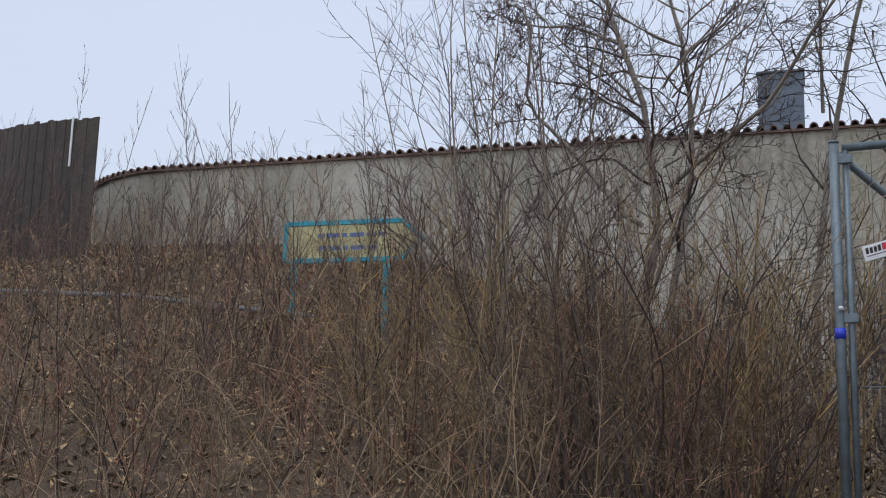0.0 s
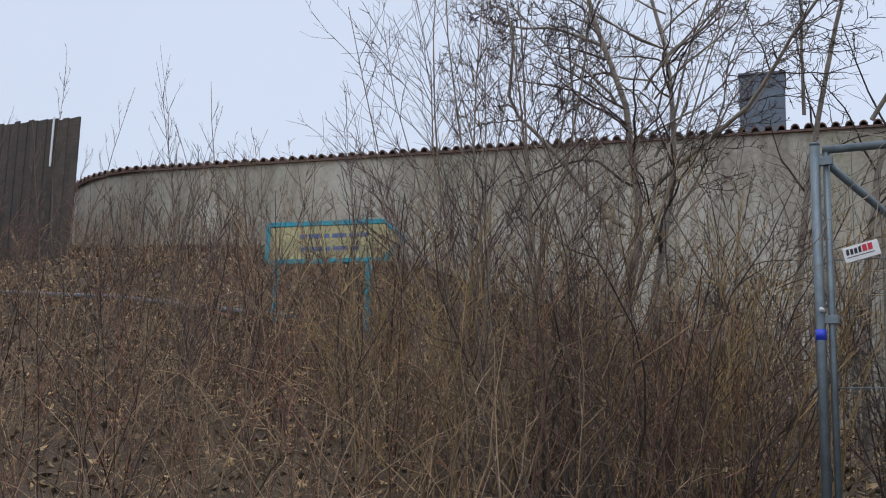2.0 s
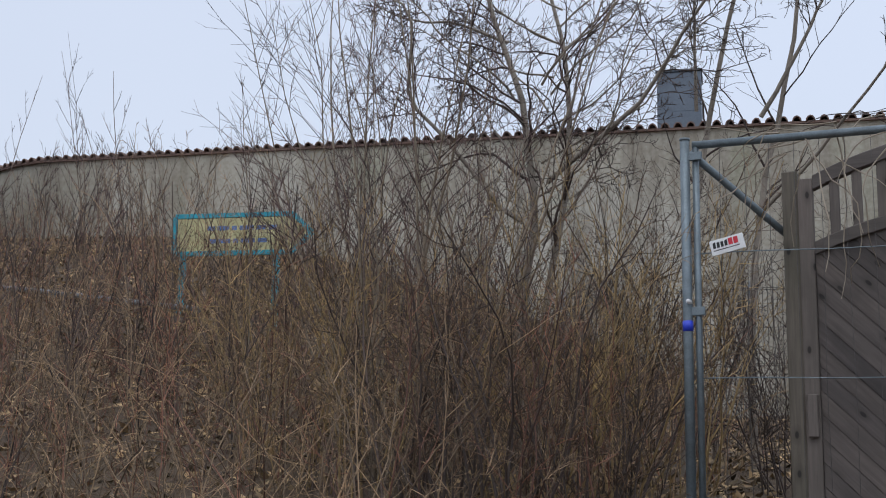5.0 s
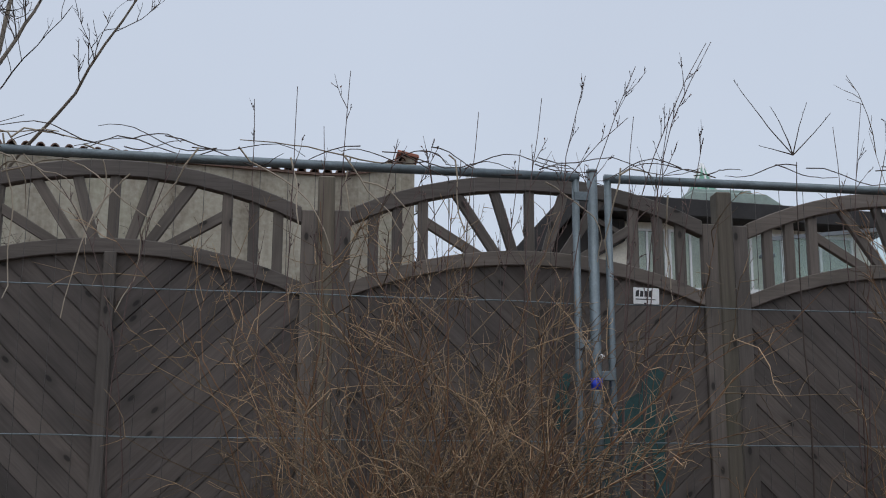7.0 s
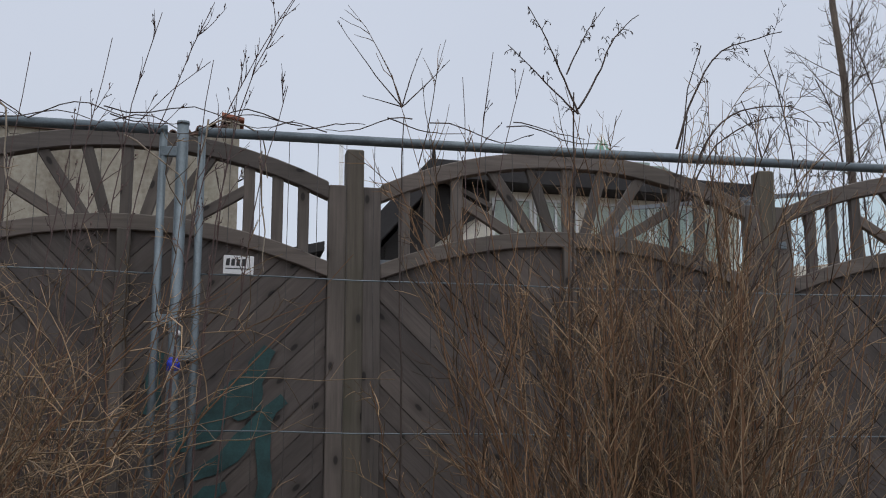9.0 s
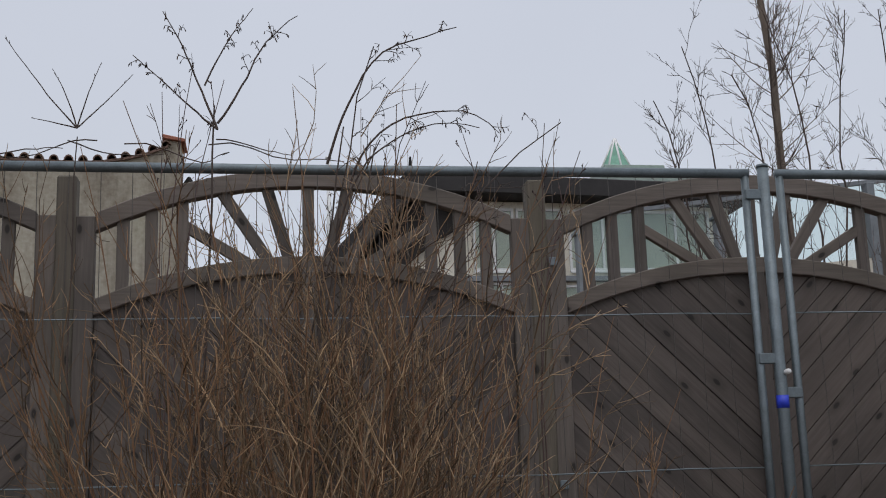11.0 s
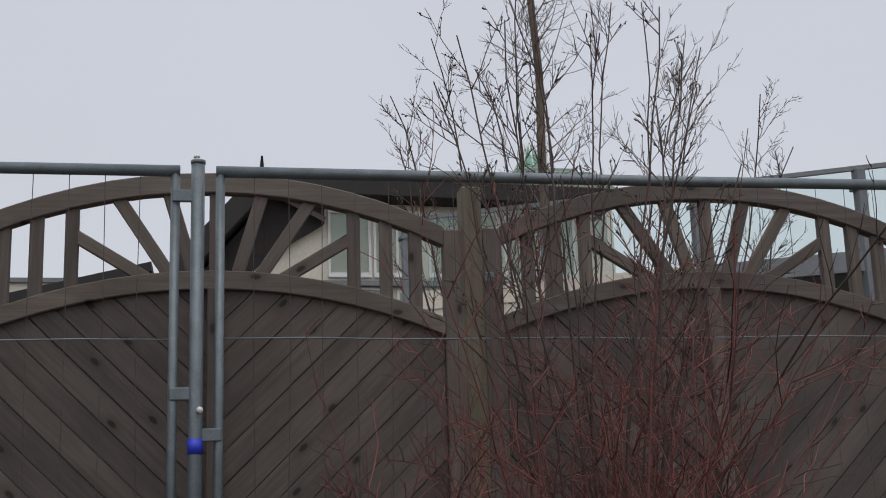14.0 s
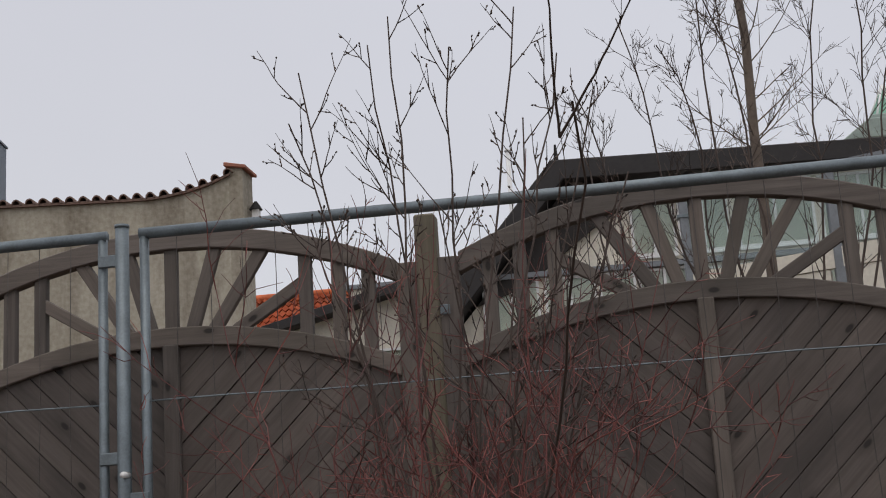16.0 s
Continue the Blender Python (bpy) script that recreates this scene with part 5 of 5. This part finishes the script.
def make_thicket(name, label, mat, n, xr, yr, height, lean, r0, per, seed, up=0.1, wob=0.1, per2=2, ratio=0.34, angle=0.6, keep=None, twig_r=0.0022):
    rng = np.random.default_rng(seed)
    x, y = rng.uniform(*xr, n), rng.uniform(*yr, n)
    if keep is not None:
        ok = keep(x, y)
        x, y = x[ok], y[ok]
    n = len(x)
    base = np.stack([x, y, ground_z(x, y) - 0.03], -1)
    ln = height * rng.uniform(0.45, 1.15, n)
    le = np.abs(rng.normal(0, lean, n))
    az = rng.uniform(0, 2 * np.pi, n)
    d = np.stack([np.sin(le) * np.cos(az), np.sin(le) * np.sin(az), np.cos(le)], -1)
    P = grow(base, d, ln, 7, up, wob, rng)
    # shoots bend along the fence rather than through it
    f = (P[:, :, 1] > -0.62) & (P[:, :, 1] < 0.5) & (P[:, :1, 1] < -0.5) & (P[:, :, 0] > -0.7)
    P[:, :, 1] = np.where(f, -0.62 + rng.uniform(-0.1, 0.0, P.shape[:2]), P[:, :, 1])
    b = [tube_arrays(P, radii(n, 7, r0 * rng.uniform(0.6, 1.3, n), 0.3), 4)]
    b1, d1, l1, t1 = side_shoots(P, per, angle, ratio, 0.15, 0.97, rng)
    Q = grow(b1, d1, l1, 4, up, wob * 1.4, rng)
    b.append(tube_arrays(Q, radii(len(Q), 4, np.full(len(Q), twig_r), 0.4), 3))
    if per2:
        b2, d2, l2, _ = side_shoots(Q, per2, angle, 0.45, 0.2, 0.95, rng)
        S = grow(b2, d2, l2, 3, up, wob, rng)
        b.append(tube_arrays(S, radii(len(S), 3, np.full(len(S), twig_r * 0.7), 0.5), 3))
    return tagged(mesh_from(name, b, mat), label, "undergrowth", kind="stuff")


open_side = lambda x, y: (x < -0.9 - 0.18 * np.maximum(0, -y)) | (y > 0.6)
make_thicket("brown_undergrowth", "brown bare undergrowth covering the bank", M_UNDER, 620, (-17, -2.2), (-0.5, 8.5), 1.25, 0.45, 0.007, 6, 101, keep=open_side, angle=0.8, ratio=0.4, wob=0.13, twig_r=0.0032)
make_thicket("tan_undergrowth", "dry tan stems standing among the undergrowth", M_TAN, 450, (-10, -0.9), (-2.4, 3.5), 1.35, 0.5, 0.0045, 7, 102, keep=open_side, angle=0.8, wob=0.13, twig_r=0.0022)
make_thicket("ruddy_undergrowth", "reddish brown stems standing among the undergrowth", M_REDBROWN, 400, (-12, -0.9), (-2.0, 5), 1.5, 0.5, 0.005, 7, 103, keep=open_side, angle=0.7, wob=0.1, twig_r=0.0024)
for i, (x, y, n) in enumerate(((-6.3, 3.2, 9), (-5.6, 3.6, 9), (-6.9, 3.9, 7), (-5.0, 2.6, 8), (-7.6, 3.6, 6))):
    make_shrub("hazel_shrub", "bare shrub with thin spreading twigs on the bank", "shrub", "bare shrubs", x, y, M_PURPLE, M_UNDER,
               stems=n, height=2.3, spread=0.4, r0=0.008, per=12, per2=5, angle=0.55, up=0.1, ratio=0.36, base_r=0.2, seed=250 + i, twig_r=0.003, wobble=0.1)
for i, (x, y, n, hgt) in enumerate(((-1.9, 2.9, 9, 3.0), (-1.35, 3.8, 8, 3.2), (-3.2, 3.4, 8, 2.8))):
    make_shrub("hazel_shrub", "bare shrub with dark thin twigs before the wall", "shrub", "bare shrubs", x, y, M_GREYBARK, M_DARKBARK,
               stems=n, height=hgt, spread=0.4, r0=0.009, per=11, per2=5, lo=0.4, angle=0.7, up=0.1, ratio=0.36, base_r=0.2, seed=270 + i, twig_r=0.0028, wobble=0.12, buds=2, bud_r=0.004, bud_len=0.012)
srng = random.Random(17)
for i in range(46):
    x, y = srng.uniform(-15.5, -4.2), srng.uniform(0.0, 7.0)
    make_shrub("bank_sapling", "tall thin bare sapling on the bank", "sapling", "saplings on the bank", x, y, M_PURPLE, M_WILLOW,
               stems=srng.choice((1, 2, 2, 3)), height=srng.uniform(2.0, 3.5), spread=0.2, r0=0.0085, per=13, per2=3, angle=0.45, up=0.15, ratio=0.24, base_r=0.15, seed=300 + i, twig_r=0.0036, wobble=0.07)
make_thicket("dark_undergrowth", "dark bare saplings standing on the bank", M_DARKBARK, 100, (-11, -1.2), (-1.2, 3.5), 2.0, 0.3, 0.009, 9, 108, per2=3, ratio=0.3, up=0.12, keep=open_side, twig_r=0.003)
make_thicket("low_bramble", "low arching dead bramble stems", M_TAN, 380, (-9, -0.7), (-3.0, 2.5), 1.6, 0.9, 0.0045, 6, 105, up=-0.3, wob=0.14, keep=open_side, twig_r=0.0022)
make_thicket("fence_bramble", "low dead bramble stems along the fence foot", M_BRUSH, 200, (1.2, 9.5), (-1.9, -0.8), 0.7, 0.7, 0.0035, 6, 106, up=-0.2, wob=0.16)
make_thicket("back_bramble", "low brown bramble behind the steel fence end", M_DARKBARK, 110, (-3.2, -0.2), (0.6, 9), 0.55, 0.8, 0.005, 7, 107, up=-0.2, wob=0.16)


def make_litter():
    rng = np.random.default_rng(3)
    n = 42000
    x, y = rng.uniform(-17, 3, n), rng.uniform(-4.5, 10, n)
    thin = np.clip((y + 2.2) / 3.4, 0, 1) * np.clip((2.8 - x) / 3.2, 0, 1)
    ok = ((x < -0.5) | (y < -0.8)) & (rng.uniform(0, 1, n) < thin)
    x, y = x[ok], y[ok]
    n = len(x)
    z = ground_z(x, y) + 0.02
    c = np.stack([x, y, z], -1)
    u = unit(rng.normal(0, 1, (n, 3)) * np.array([1, 1, 0.45]))
    w = unit(np.cross(u, unit(rng.normal(0, 0.5, (n, 3)) + np.array([0, 0, 1]))))
    s = rng.uniform(0.025, 0.06, n)[:, None]
    bend = unit(np.cross(u, w)) * s * 0.35
    v = np.stack([c - u * s, c - w * s * 0.5 + bend, c + u * s, c + w * s * 0.5 + bend], 1).reshape(-1, 3)
    f = np.arange(n * 4).reshape(-1, 4)
    ob = mesh_from("leaf_litter", [(v, f)], M_LEAF, smooth=False)
    return tagged(ob, "dry brown fallen leaves scattered over the bank", "leaf litter", kind="stuff")


make_litter()
